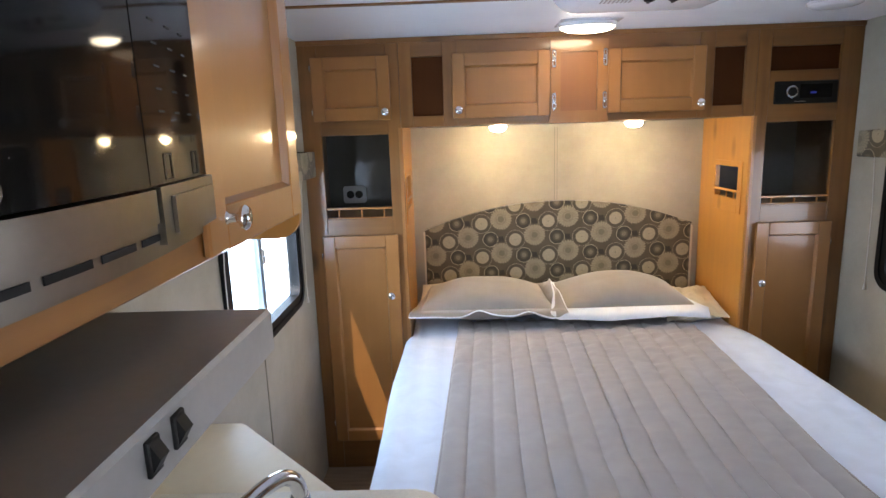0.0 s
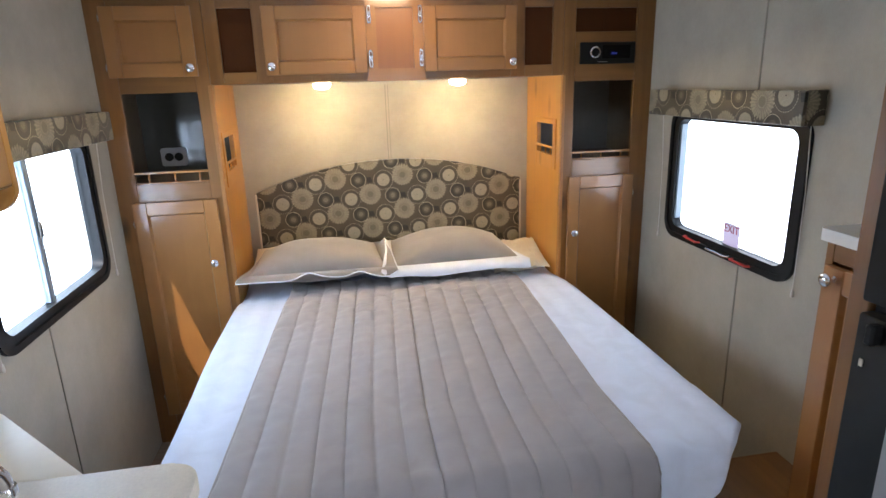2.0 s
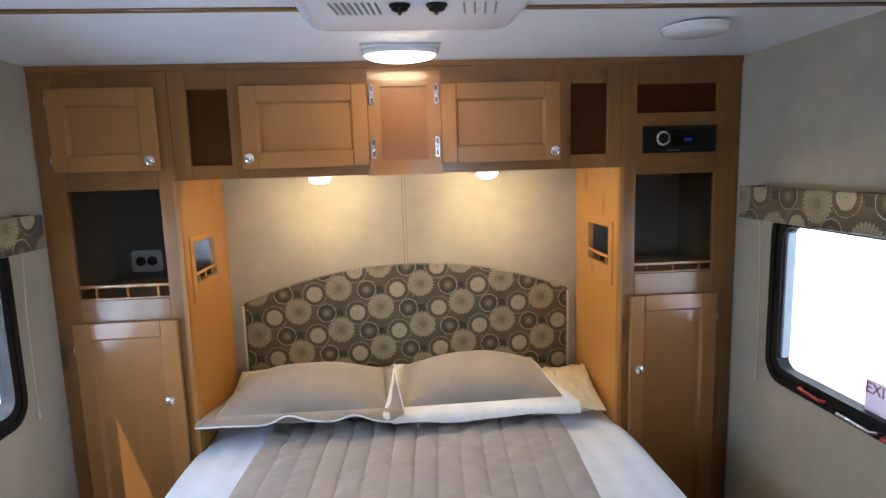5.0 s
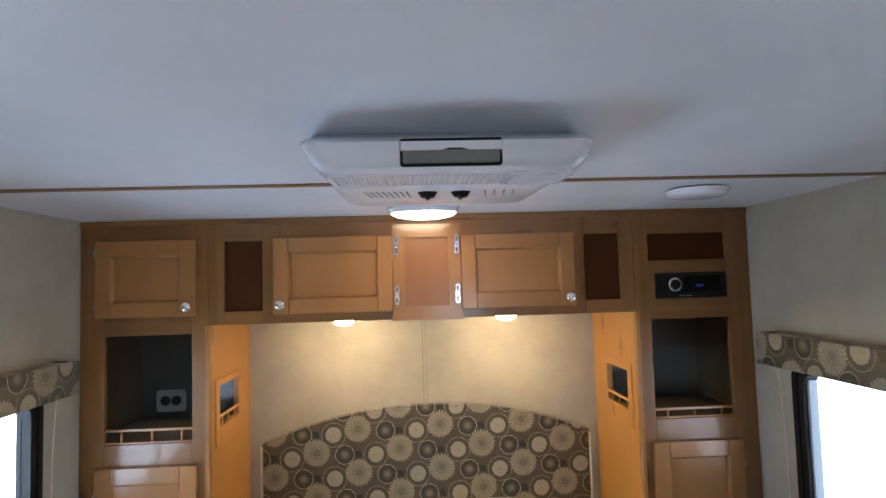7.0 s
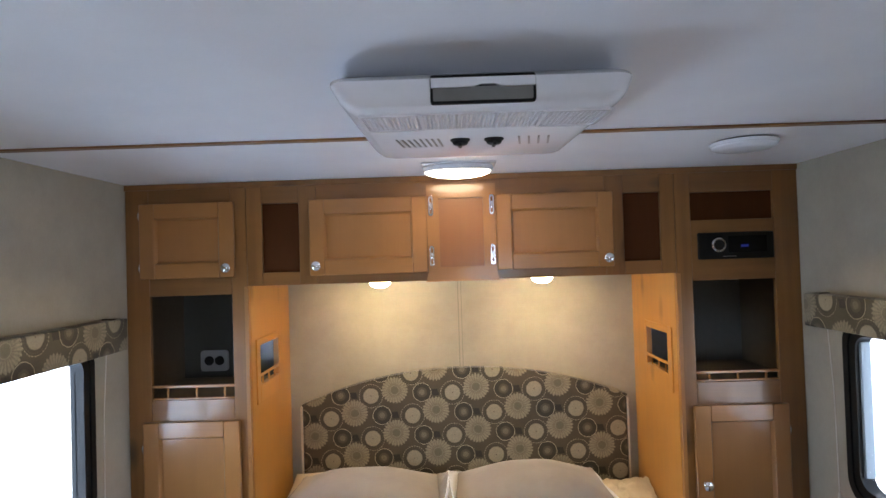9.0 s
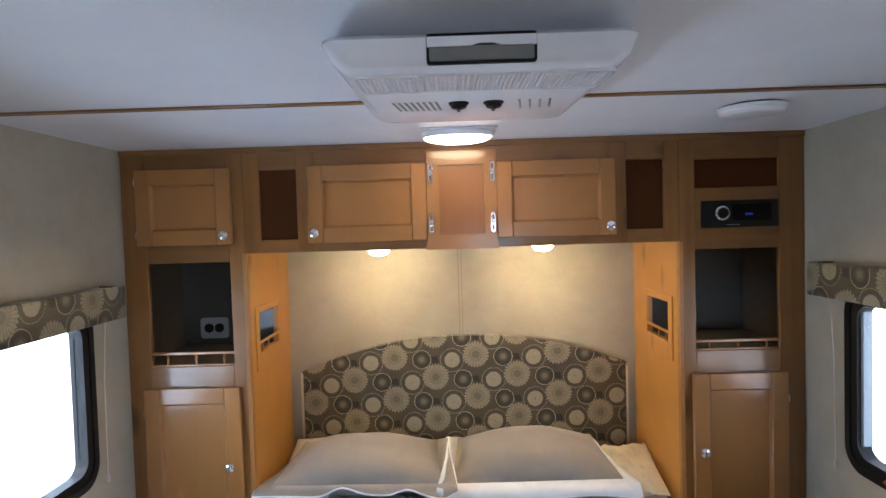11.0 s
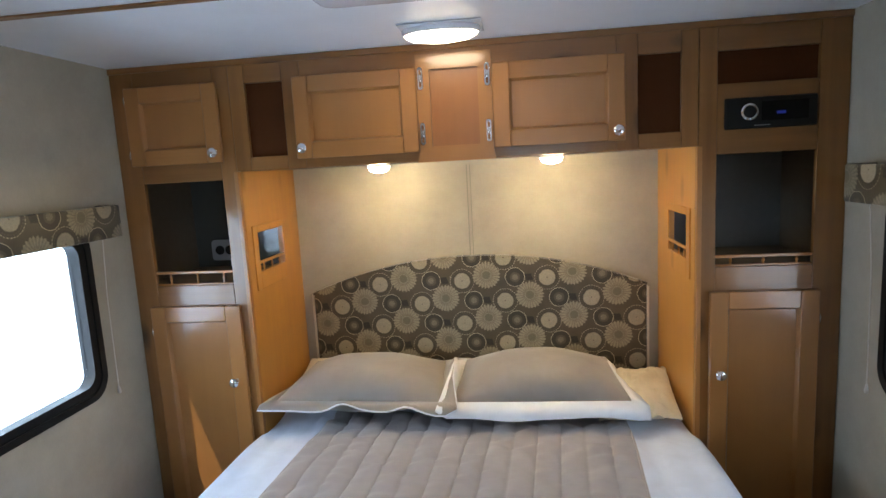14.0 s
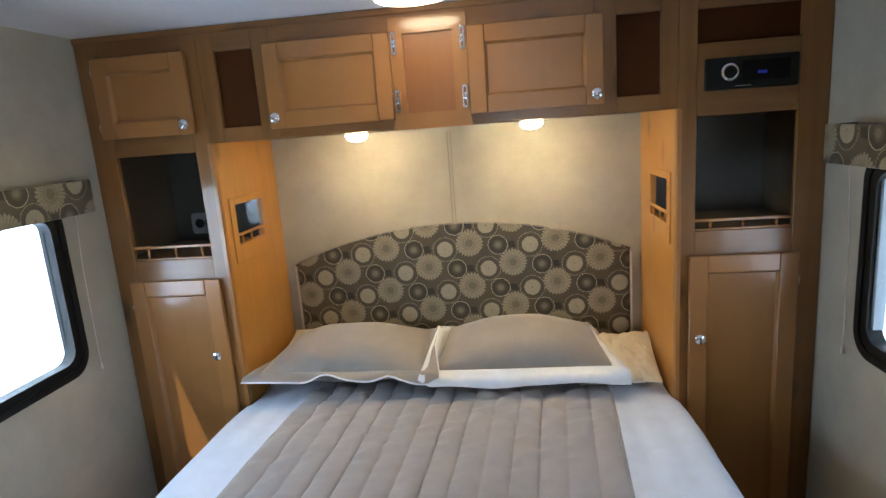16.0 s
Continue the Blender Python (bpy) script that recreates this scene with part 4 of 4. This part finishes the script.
edge_binding(quilt, quilt_edges, 0, 0.10, FOOT - 0.37, 0.012, 0.0045, QUILT, 0.003, "corded quilt edge")
edge_binding(quilt, quilt_edges, 1, 0.10, FOOT - 0.37, 0.012, 0.0045, QUILT, 0.003, "corded quilt edge")
edge_binding(coverlet, coverlet_edges, 1, -0.02, FOOT - 0.40, 0.0, 0.004, SHEET, 0.010, "corded coverlet hem")

# headboard
head = thing("headboard", (0, 0.47, 0.55), "padded arched headboard in brown medallion print fabric", "headboard")
arch = [(-0.680, 0.55), (0.686, 0.55)]
for i in range(41):
    x = 0.686 - (0.686 + 0.680) * i / 40
    q = abs(x - 0.01) / 0.69
    shoulder = 0.010 * math.exp(-((q - 0.97) / 0.02) ** 2)
    arch.append((x, 1.192 - 0.138 * q ** 2.1 + shoulder * 0.4))
bm = outline_slab(bmesh.new(), arch, front, -(BACK - 0.001), -0.452)
edges = [e for e in bm.edges if all(abs(v.co.y - 0.452) < 1e-4 for v in e.verts)]
bmesh.ops.bevel(bm, geom=edges, offset=0.014, segments=4, affect="EDGES", profile=0.5)
pad = part("padded_panel", bm, MEDALLION, head)
metre_uv(pad, lambda p: (p.x + 0.0164 * p.z, p.z - 0.0164 * p.x), (0.3694, -1.0906))


cord = [front(u, v - 0.004, -0.457) for u, v in arch[2:]]
rail_ = part("piping", tube(bmesh.new(), cord, 0.0045, 8), MEDALLION, head, "fabric piping along the arched edge")
metre_uv(rail_, lambda p: (p.x * 1.3, p.z))
for x in (-0.6845, 0.6905):
    part("side_strip", one_box(x - 0.004, x + 0.004, 0.458, BACK - 0.001, 0.56, 1.045, bevel=0.001), CREAM, head, "pale side strip of the headboard")


# pillows
def pillow(name, centre_, wide, deep, thick, tilt, turn, flange, case, edge, label, flare=None, lean=0.0, crumple=0.006):
    """A stuffed pillow with a flat flange round it; tilt raises its back edge."""
    ob = thing(name, centre_, label, "pillow", "pillows on the bed")
    m = pose(*centre_, tilt, lean, turn)
    n_u, n_v = 44, 30
    core = bmesh.new()
    for sign in (1, -1):
        grid = []
        for j in range(n_v + 1):
            v = -1 + 2 * j / n_v
            row = []
            for i in range(n_u + 1):
                u = -1 + 2 * i / n_u
                full = max(0.0, (1 - abs(u) ** 2.1)) ** 0.72 * max(0.0, (1 - abs(v) ** 2.1)) ** 0.62
                pinch = 1 - 0.045 * v * v * (1 - u * u)
                x = u * wide / 2 * (1 - 0.05 * (1 - v * v) * u * u * 0.6) * (1 - 0.055 * (v + 1))
                y = v * deep / 2 * (1 - 0.06 * (1 - u * u) * v * v) * pinch
                z = sign * thick / 2 * full + crumple * noise.noise(Vector((u * 2.2 + centre_[0] * 9, v * 2.0, sign * 2.0))) * full + (crumple - 0.006) * abs(noise.noise(Vector((u * 5 + v * 3, v * 4 - u, 3.0))))
                row.append(core.verts.new(m @ Vector((x, y, z))))
            grid.append(row)
        for r0, r1 in zip(grid, grid[1:]):
            for i in range(n_u):
                core.faces.new((r0[i], r0[i + 1], r1[i + 1], r1[i]))
    bmesh.ops.remove_doubles(core, verts=core.verts, dist=0.0004)
    body = part("pillowcase", core, case, ob)
    if flange:
        rim_ = bmesh.new()
        inner, outer, edge_line = [], [], []
        count = 120
        for i in range(count):
            a = 2 * math.pi * i / count
            c, s_ = math.cos(a), math.sin(a)
            k = 1 / max(abs(c), abs(s_))
            u, v = c * k, s_ * k
            lift, wide_by = flare(u, v)
            lift += 0.003 * math.sin(6 * a + centre_[0] * 5) + 0.002 * math.sin(11 * a)
            q = Vector((u * (wide / 2 + flange * wide_by) * (1 - 0.055 * (v + 1)), v * (deep / 2 + flange), lift))
            inner.append(rim_.verts.new(m @ Vector((u * wide / 2 * 0.965 * (1 - 0.055 * (v + 1)), v * deep / 2 * 0.95, 0.002))))
            outer.append(rim_.verts.new(m @ q))
            edge_line.append(m @ q)
        for i in range(count):
            j = (i + 1) % count
            rim_.faces.new((inner[i], inner[j], outer[j], outer[i]))
        rim_ob = part("flange", rim_, edge, ob, "flat pillow flange")
        solid = rim_ob.modifiers.new("thickness", "SOLIDIFY")
        solid.thickness, solid.offset = 0.007, 0
        part("piping", tube(bmesh.new(), edge_line + edge_line[:1], 0.0034, 6), WHITE_TRIM, ob, "white piped edge")
    return ob


def drooping(u, v):
    """How far a flange hangs: level in front, falling away along the sides and behind."""
    back = max(0.0, min(1.0, (v + 0.9) / 1.3))
    return -0.055 * back, 1.0


def taupe_flange(u, v):
    lift, out = drooping(u, v)
    if u > 0.98:
        up = max(0.0, min(1.0, (v + 0.95) / 0.5, (0.9 - v) / 0.5))
        return 0.004 + 0.050 * up - 0.03 * max(0.0, v - 0.4), 1.15 - 0.35 * up
    if v < -0.98:
        lift = -0.008 + 0.026 * (math.exp(-((u + 0.12) / 0.14) ** 2) + 0.8 * math.exp(-((u - 0.52) / 0.12) ** 2)) - 0.012 * math.exp(-((u - 0.85) / 0.15) ** 2)
    return lift, out


def white_flange(u, v):
    lift, out = drooping(u, v)
    if u < -0.98:
        up = max(0.0, min(1.0, (v + 0.9) / 0.5, (0.9 - v) / 0.5))
        return 0.002 + 0.048 * up - 0.03 * max(0.0, v - 0.4), 1.0 - 0.55 * up
    if v < -0.98:
        lift = -0.032 + 0.006 * math.sin(5 * u)
    return lift, out


pillow("sham", (-0.49, 0.32, 0.745), 0.46, 0.24, 0.10, 16, 3, 0.0, CREAM, CREAM, "crumpled cream pillow sham behind the pillows")
pillow("sham", (0.595, 0.215, 0.705), 0.27, 0.36, 0.10, 8, -8, 0.0, CREAM, CREAM, "crumpled cream pillow sham behind the pillows", None, -5, 0.022)
pillow("pillow", (-0.385, 0.185, 0.770), 0.62, 0.37, 0.185, 4, -1, 0.040, PILLOW, PILLOW, "plump taupe satin pillow with taupe piped flange", taupe_flange)
pillow("pillow", (0.240, 0.190, 0.770), 0.62, 0.37, 0.205, 5, 1, 0.040, PILLOW, WHITE_TRIM, "plump taupe satin pillow with a white flange", white_flange)

# ---- kitchen side, by the west wall ----
KX = -0.818
kitchen = thing("kitchen_cabinet", (-0.985, -1.9, 1.355), "wooden kitchen wall cabinet with a framed door", "cabinet")
bm = bmesh.new()
box(bm, -W + 0.001, KX - 0.018, -1.850, -1.395, 1.413, H - 0.001, 0.002)
part("carcass", bm, WOOD_V, kitchen)
# end panel with its rounded lower corner
end = [(-W + 0.001, 1.355), (KX - 0.05, 1.355)] + [(KX - 0.045 + 0.045 * math.sin(a), 1.40 - 0.045 * math.cos(a)) for a in [radians(15 * i) for i in range(7)]] + [(KX, H - 0.001), (-W + 0.001, H - 0.001)]
bm = outline_slab(bmesh.new(), end, lambda u, v, d: Vector((u, d, v)), -1.3945, -1.378)
part("end_panel", bm, HONEY, kitchen, "honey wood end panel with a rounded corner")
wf = west_front(KX)
for a in ((-1.425, -1.395), (-1.866, -1.825)):
    part("stile", slab(bmesh.new(), wf, *a, 1.446, H - 0.001, -0.018, 0), WOOD_V, kitchen)
part("bottom_rail", slab(bmesh.new(), wf, -2.55, -1.395, 1.402, 1.4455, -0.018, -0.0005, 0.002), WOOD_Y, kitchen)
part("bottom_board", one_box(-W + 0.001, KX - 0.031, -2.55, -1.396, 1.403, 1.412, bevel=0), WOOD_Y, kitchen, smooth=False)
bm = bmesh.new()
box(bm, -W + 0.001, KX - 0.001, -2.55, -1.868, 1.745, H - 0.001, 0.002)
part("upper_box", bm, WOOD_Y, kitchen)
shaker_door(kitchen, wf, -1.832, -1.418, 1.408, 1.900, (-1.775, 1.449), 0.058, out=0.012, level=DOOR_Y, low=0.001)

oven = thing("microwave", (-0.98, -2.13, 1.43), "stainless microwave oven with a curved black glass door", "microwave")


def bulge(y):
    f_ = (y + 2.15) / 0.33
    return -0.806 + 0.036 * (1 - f_ * f_)


def curved(bm, y0, y1, z0, z1, depth, out=0.0, steps=14):
    rows = []
    for i in range(steps + 1):
        y = y0 + (y1 - y0) * i / steps
        x = bulge(y) + out
        rows.append([bm.verts.new((x, y, z0)), bm.verts.new((x, y, z1)), bm.verts.new((x - depth, y, z1)), bm.verts.new((x - depth, y, z0))])
    for a, b in zip(rows, rows[1:]):
        for k in range(4):
            bm.faces.new((a[k], b[k], b[(k + 1) % 4], a[(k + 1) % 4]))
    bm.faces.new(rows[0])
    bm.faces.new(list(reversed(rows[-1])))
    return bm


part("casing", one_box(-W + 0.02, KX - 0.035, -2.495, -1.868, 1.449, 1.742, bevel=0.003), BLACK, oven)
part("door_glass", curved(bmesh.new(), -2.50, -2.008, 1.508, 1.700, 0.02), GLASS_BLACK, oven, "curved black glass door")
panel = part("control_panel", curved(bmesh.new(), -2.005, -1.828, 1.508, 1.700, 0.02), GLASS_BLACK, oven, "black touch control panel")
part("lower_trim", curved(bmesh.new(), -2.50, -2.003, 1.476, 1.5055, 0.02, 0.003), STEEL, oven, "brushed steel lower door trim")
part("open_button_frame", curved(bmesh.new(), -2.000, -1.825, 1.456, 1.5075, 0.02, 0.006), STEEL, oven)
part("open_button", curved(bmesh.new(), -1.980, -1.845, 1.464, 1.498, 0.004, 0.0105), STEEL, oven, "square steel door button")
part("vent_trim", curved(bmesh.new(), -2.50, -1.868, 1.446, 1.4755, 0.02, -0.001), STEEL, oven, "steel vent strip with slots")
part("upper_trim", curved(bmesh.new(), -2.50, -1.825, 1.7005, 1.740, 0.02, 0.002), STEEL, oven, "brushed steel upper trim")
vents = bmesh.new()
for i in range(9):
    y = -1.985 - i * 0.062
    curved(vents, y - 0.050, y, 1.4605, 1.4665, 0.003, 0.0002, 4)
tagged(part("vent_slotting", vents, DARK_SLOT, oven, smooth=False), kind="stuff")


def face_text(body, y, z, size, parent, material):
    curve = bpy.data.curves.new("key_digit", "FONT")
    curve.body, curve.size, curve.align_x, curve.align_y, curve.extrude = body, size, "CENTER", "CENTER", 0.0002
    curve.materials.append(material)
    ob = new("key_digit", curve)
    ob.parent = parent
    ob.matrix_basis = Matrix.Translation(Vector((bulge(y) + 0.0012, y, z)) - HOME[parent]) @ Euler((radians(90), 0, radians(90))).to_matrix().to_4x4()


for body, y in (("7", -1.960), ("8", -1.917), ("9", -1.874)):
    face_text(body, y, 1.548, 0.009, panel, KEY_GREY)
keys = bmesh.new()
for j in range(5):
    for i in range(3):
        y = -1.968 + i * 0.042
        curved(keys, y, y + 0.013, 1.653 - j * 0.020, 1.6547 - j * 0.020, 0.001, 0.0008, 2)
tagged(part("key_print", keys, KEY_GREY, panel, "pale key lettering too small to read", smooth=False), kind="stuff")
for y in (-1.970, -1.885):
    turn = lambda u, v, d: Vector((bulge(u) + d, u, v))
    bm = ring_slab(bmesh.new(), rounded(y, y + 0.019, 1.512, 1.536, 0.002, 2), rounded(y + 0.0012, y + 0.0178, 1.5132, 1.5348, 0.0015, 2), turn, 0.0003, 0.0011)
    part("key_frame", bm, KEY_GREY, panel, smooth=False)
curved_badge = spin(bmesh.new(), [(0.009, 0), (0.009, 0.0015)], (bulge(-2.19) + 0.0003, -2.19, 1.522), "x", 24)
part("badge", curved_badge, CHROME, oven, "oval silver badge")

# range hood under the wall cabinet
hood = thing("range_hood", (-0.94, -2.2, 1.312), "grey steel range hood with two black rocker switches", "range hood")
bm = bmesh.new()
prof = [(-W + 0.001, 1.364), (-0.724, 1.364), (-0.720, 1.360), (-0.720, 1.318), (-0.724, 1.314), (-W + 0.001, 1.314)]
outline_slab(bm, prof, lambda u, v, d: Vector((u, d, v)), -2.56, -1.897)
part("canopy", bm, GREY_STEEL, hood)
for y in (-2.121, -2.157):
    b = one_box(-0.7205, -0.7165, y - 0.008, y + 0.008, 1.330, 1.356, bevel=0.001)
    sw = part("rocker_switch", b, BLACK, hood, "black rocker switch")
    tip = outline_slab(bmesh.new(), [(-0.7165, 1.333), (-0.7105, 1.343), (-0.7165, 1.353)], lambda u, v, d: Vector((u, d, v)), y - 0.006, y + 0.006)
    part("rocker", tip, BLACK, sw, smooth=False)

# worktop, its plain flap, base unit and tap
worktop = thing("worktop", (-0.86, -2.2, 0.835), "cream speckled laminate worktop with rounded corner", "worktop")
edge_r = 0.055
shape = [(-W + 0.001, -2.9), (-0.552, -2.9), (-0.552, -1.492 - edge_r)] + [(-0.552 - edge_r + edge_r * math.cos(a), -1.492 - edge_r + edge_r * math.sin(a)) for a in [radians(15 * i) for i in range(1, 7)]] + [(-W + 0.001, -1.492)]
bm = outline_slab(bmesh.new(), shape, lambda u, v, d: Vector((u, v, d)), 0.835, 0.872)
bmesh.ops.bevel(bm, geom=[e for e in bm.edges if all(abs(v.co.z - 0.872) < 1e-4 for v in e.verts)], offset=0.005, segments=3, affect="EDGES", profile=0.5)
part("slab", bm, SPECKLED, worktop)
flap_shape = [(-W + 0.001, -1.4905), (-0.762, -1.4905), (-1.040, -1.212), (-1.055, -1.203), (-W + 0.001, -1.203)]
bm = outline_slab(bmesh.new(), flap_shape, lambda u, v, d: Vector((u, v, d)), 0.848, 0.868)
bmesh.ops.bevel(bm, geom=[e for e in bm.edges if all(abs(v.co.z - 0.868) < 1e-4 for v in e.verts)], offset=0.003, segments=2, affect="EDGES", profile=0.5)
flap_ob = thing("corner_shelf", (-1.0, -1.36, 0.848), "plain cream corner shelf beyond the worktop", "shelf")
part("board", bm, CREAM_TOP, flap_ob)
part("bracket", one_box(-W + 0.001, -W + 0.02, -1.47, -1.23, 0.80, 0.847, bevel=0.002), WOOD_Y, flap_ob, "wooden bracket under the shelf")
unit = thing("base_cabinet", (-0.87, -2.2, 0), "wooden kitchen base cabinet under the worktop", "cabinet")
part("body", one_box(-W + 0.001, -0.605, -2.88, -1.515, 0.0, 0.834, bevel=0.003), WOOD_V, unit)
for a in (-1.93, -2.36, -2.80):
    shaker_door(unit, west_front(-0.605), a, a + 0.40, 0.10, 0.79, (a + 0.03, 0.70), 0.055, level=DOOR_Y)

tap = thing("faucet", (-0.86, -1.86, 0.872), "chrome swan-neck kitchen tap on the worktop", "faucet")
part("base", spin(bmesh.new(), [(0.026, 0), (0.026, 0.006), (0.017, 0.012), (0.014, 0.05), (0.013, 0.06)], (-0.862, -1.860, 0.872), count=24), CHROME, tap)
pts = [(-0.862, -1.860, 0.925), (-0.860, -1.857, 0.975), (-0.852, -1.842, 1.010), (-0.838, -1.815, 1.032), (-0.818, -1.778, 1.046), (-0.800, -1.745, 1.050),
       (-0.786, -1.720, 1.046), (-0.776, -1.705, 1.034), (-0.771, -1.697, 1.016), (-0.770, -1.695, 0.998)]
fine_pts = []
for i in range(len(pts) - 1):
    for k in range(3):
        p0, p1, p2, p3 = [Vector(pts[max(0, min(len(pts) - 1, i + q))]) for q in (-1, 0, 1, 2)]
        f_ = k / 3
        fine_pts.append(0.5 * ((2 * p1) + (-p0 + p2) * f_ + (2 * p0 - 5 * p1 + 4 * p2 - p3) * f_ ** 2 + (-p0 + 3 * p1 - 3 * p2 + p3) * f_ ** 3))
fine_pts.append(Vector(pts[-1]))
part("spout", tube(bmesh.new(), fine_pts, 0.0120, 14), CHROME, tap, "curved chrome spout")
part("nozzle", spin(bmesh.new(), [(0.0145, 0.016), (0.0155, 0.012), (0.0155, 0.002), (0.013, 0)], (-0.770, -1.695, 0.984), count=20), CHROME, tap)

# ---- east side: chest, fridge and its tall surround, floor box ----
chest = thing("half_height_cabinet", (1.02, -1.49, 0), "half-height wooden cabinet with a pale laminate top", "cabinet")
part("carcass", one_box(0.900, W - 0.001, -1.618, -1.370, 0, 1.171, bevel=0.002), WOOD_V, chest)
ef = east_front(0.898)
for a in ((-1.392, -1.370), (-1.618, -1.600)):
    part("stile", slab(bmesh.new(), ef, *a, 0, 1.171, 0.0, 0.018), WOOD_V, chest)
for a in ((1.124, 1.171), (0, 0.09)):
    part("rail", slab(bmesh.new(), ef, -1.600, -1.392, *a, 0.0005, 0.0175), WOOD_Y, chest)
shaker_door(chest, ef, -1.612, -1.388, 0.08, 1.118, (-1.420, 1.090), 0.058, out=0.036, level=DOOR_Y, low=0.0185)
part("top", outline_slab(bmesh.new(), [(0.872, -1.357), (0.864, -1.367), (0.864, -1.619), (W - 0.001, -1.619), (W - 0.001, -1.357)], lambda u, v, d: Vector((u, v, d)), 1.172, 1.201), WHITE_TOP, chest, "pale laminate top", smooth=False)

surround = thing("fridge_surround", (0.93, -1.95, 0), "tall wooden surround of the refrigerator", "cabinet")
part("end_panel", one_box(0.700, W - 0.001, -1.668, -1.6205, 0, H - 0.001, bevel=0.003), WOOD_V, surround)
part("far_panel", one_box(0.700, W - 0.001, -2.330, -2.29, 0, H - 0.001, bevel=0.003), WOOD_V, surround)
part("top_box", one_box(0.705, W - 0.001, -2.289, -1.669, 1.62, H - 0.001, bevel=0.003), WOOD_Y, surround)
fridge = thing("refrigerator", (0.93, -1.98, 0), "black framed refrigerator with grey door panels", "refrigerator")
part("cabinet_body", one_box(0.712, W - 0.002, -2.288, -1.670, 0, 1.618, bevel=0.002), BLACK, fridge)
for z0, z1 in ((0.04, 1.128), (1.150, 1.612)):
    d = part("door", one_box(0.676, 0.710, -2.286, -1.672, z0, z1, bevel=0.006, steps=2), BLACK_FRAME, fridge, "black framed fridge door")
    part("door_panel", one_box(0.672, 0.6755, -2.250, -1.768, z0 + 0.03, z1 - 0.05, bevel=0.001), FRIDGE_GREY, d, "grey fridge door panel")
    part("catch", one_box(0.672, 0.6755, -1.700, -1.692, z1 - 0.10, z1 - 0.085, bevel=0.001), CORD, d, "small pale catch")
    part("grip", one_box(0.650, 0.675, -1.730, -1.712, z1 - 0.045, z1 - 0.005, bevel=0.004), BLACK, d, "black door grip")

floor_box = thing("floor_box", (0.947, -1.18, 0), "low wooden box with a flat lid beside the bed", "box")
part("body", one_box(0.739, W - 0.001, -1.342, -1.012, 0.0, 0.276, bevel=0.003), WOOD_Y, floor_box)
part("lid", one_box(0.735, W - 0.001, -1.346, -1.008, 0.280, 0.302, bevel=0.004), WOOD_Y, floor_box)
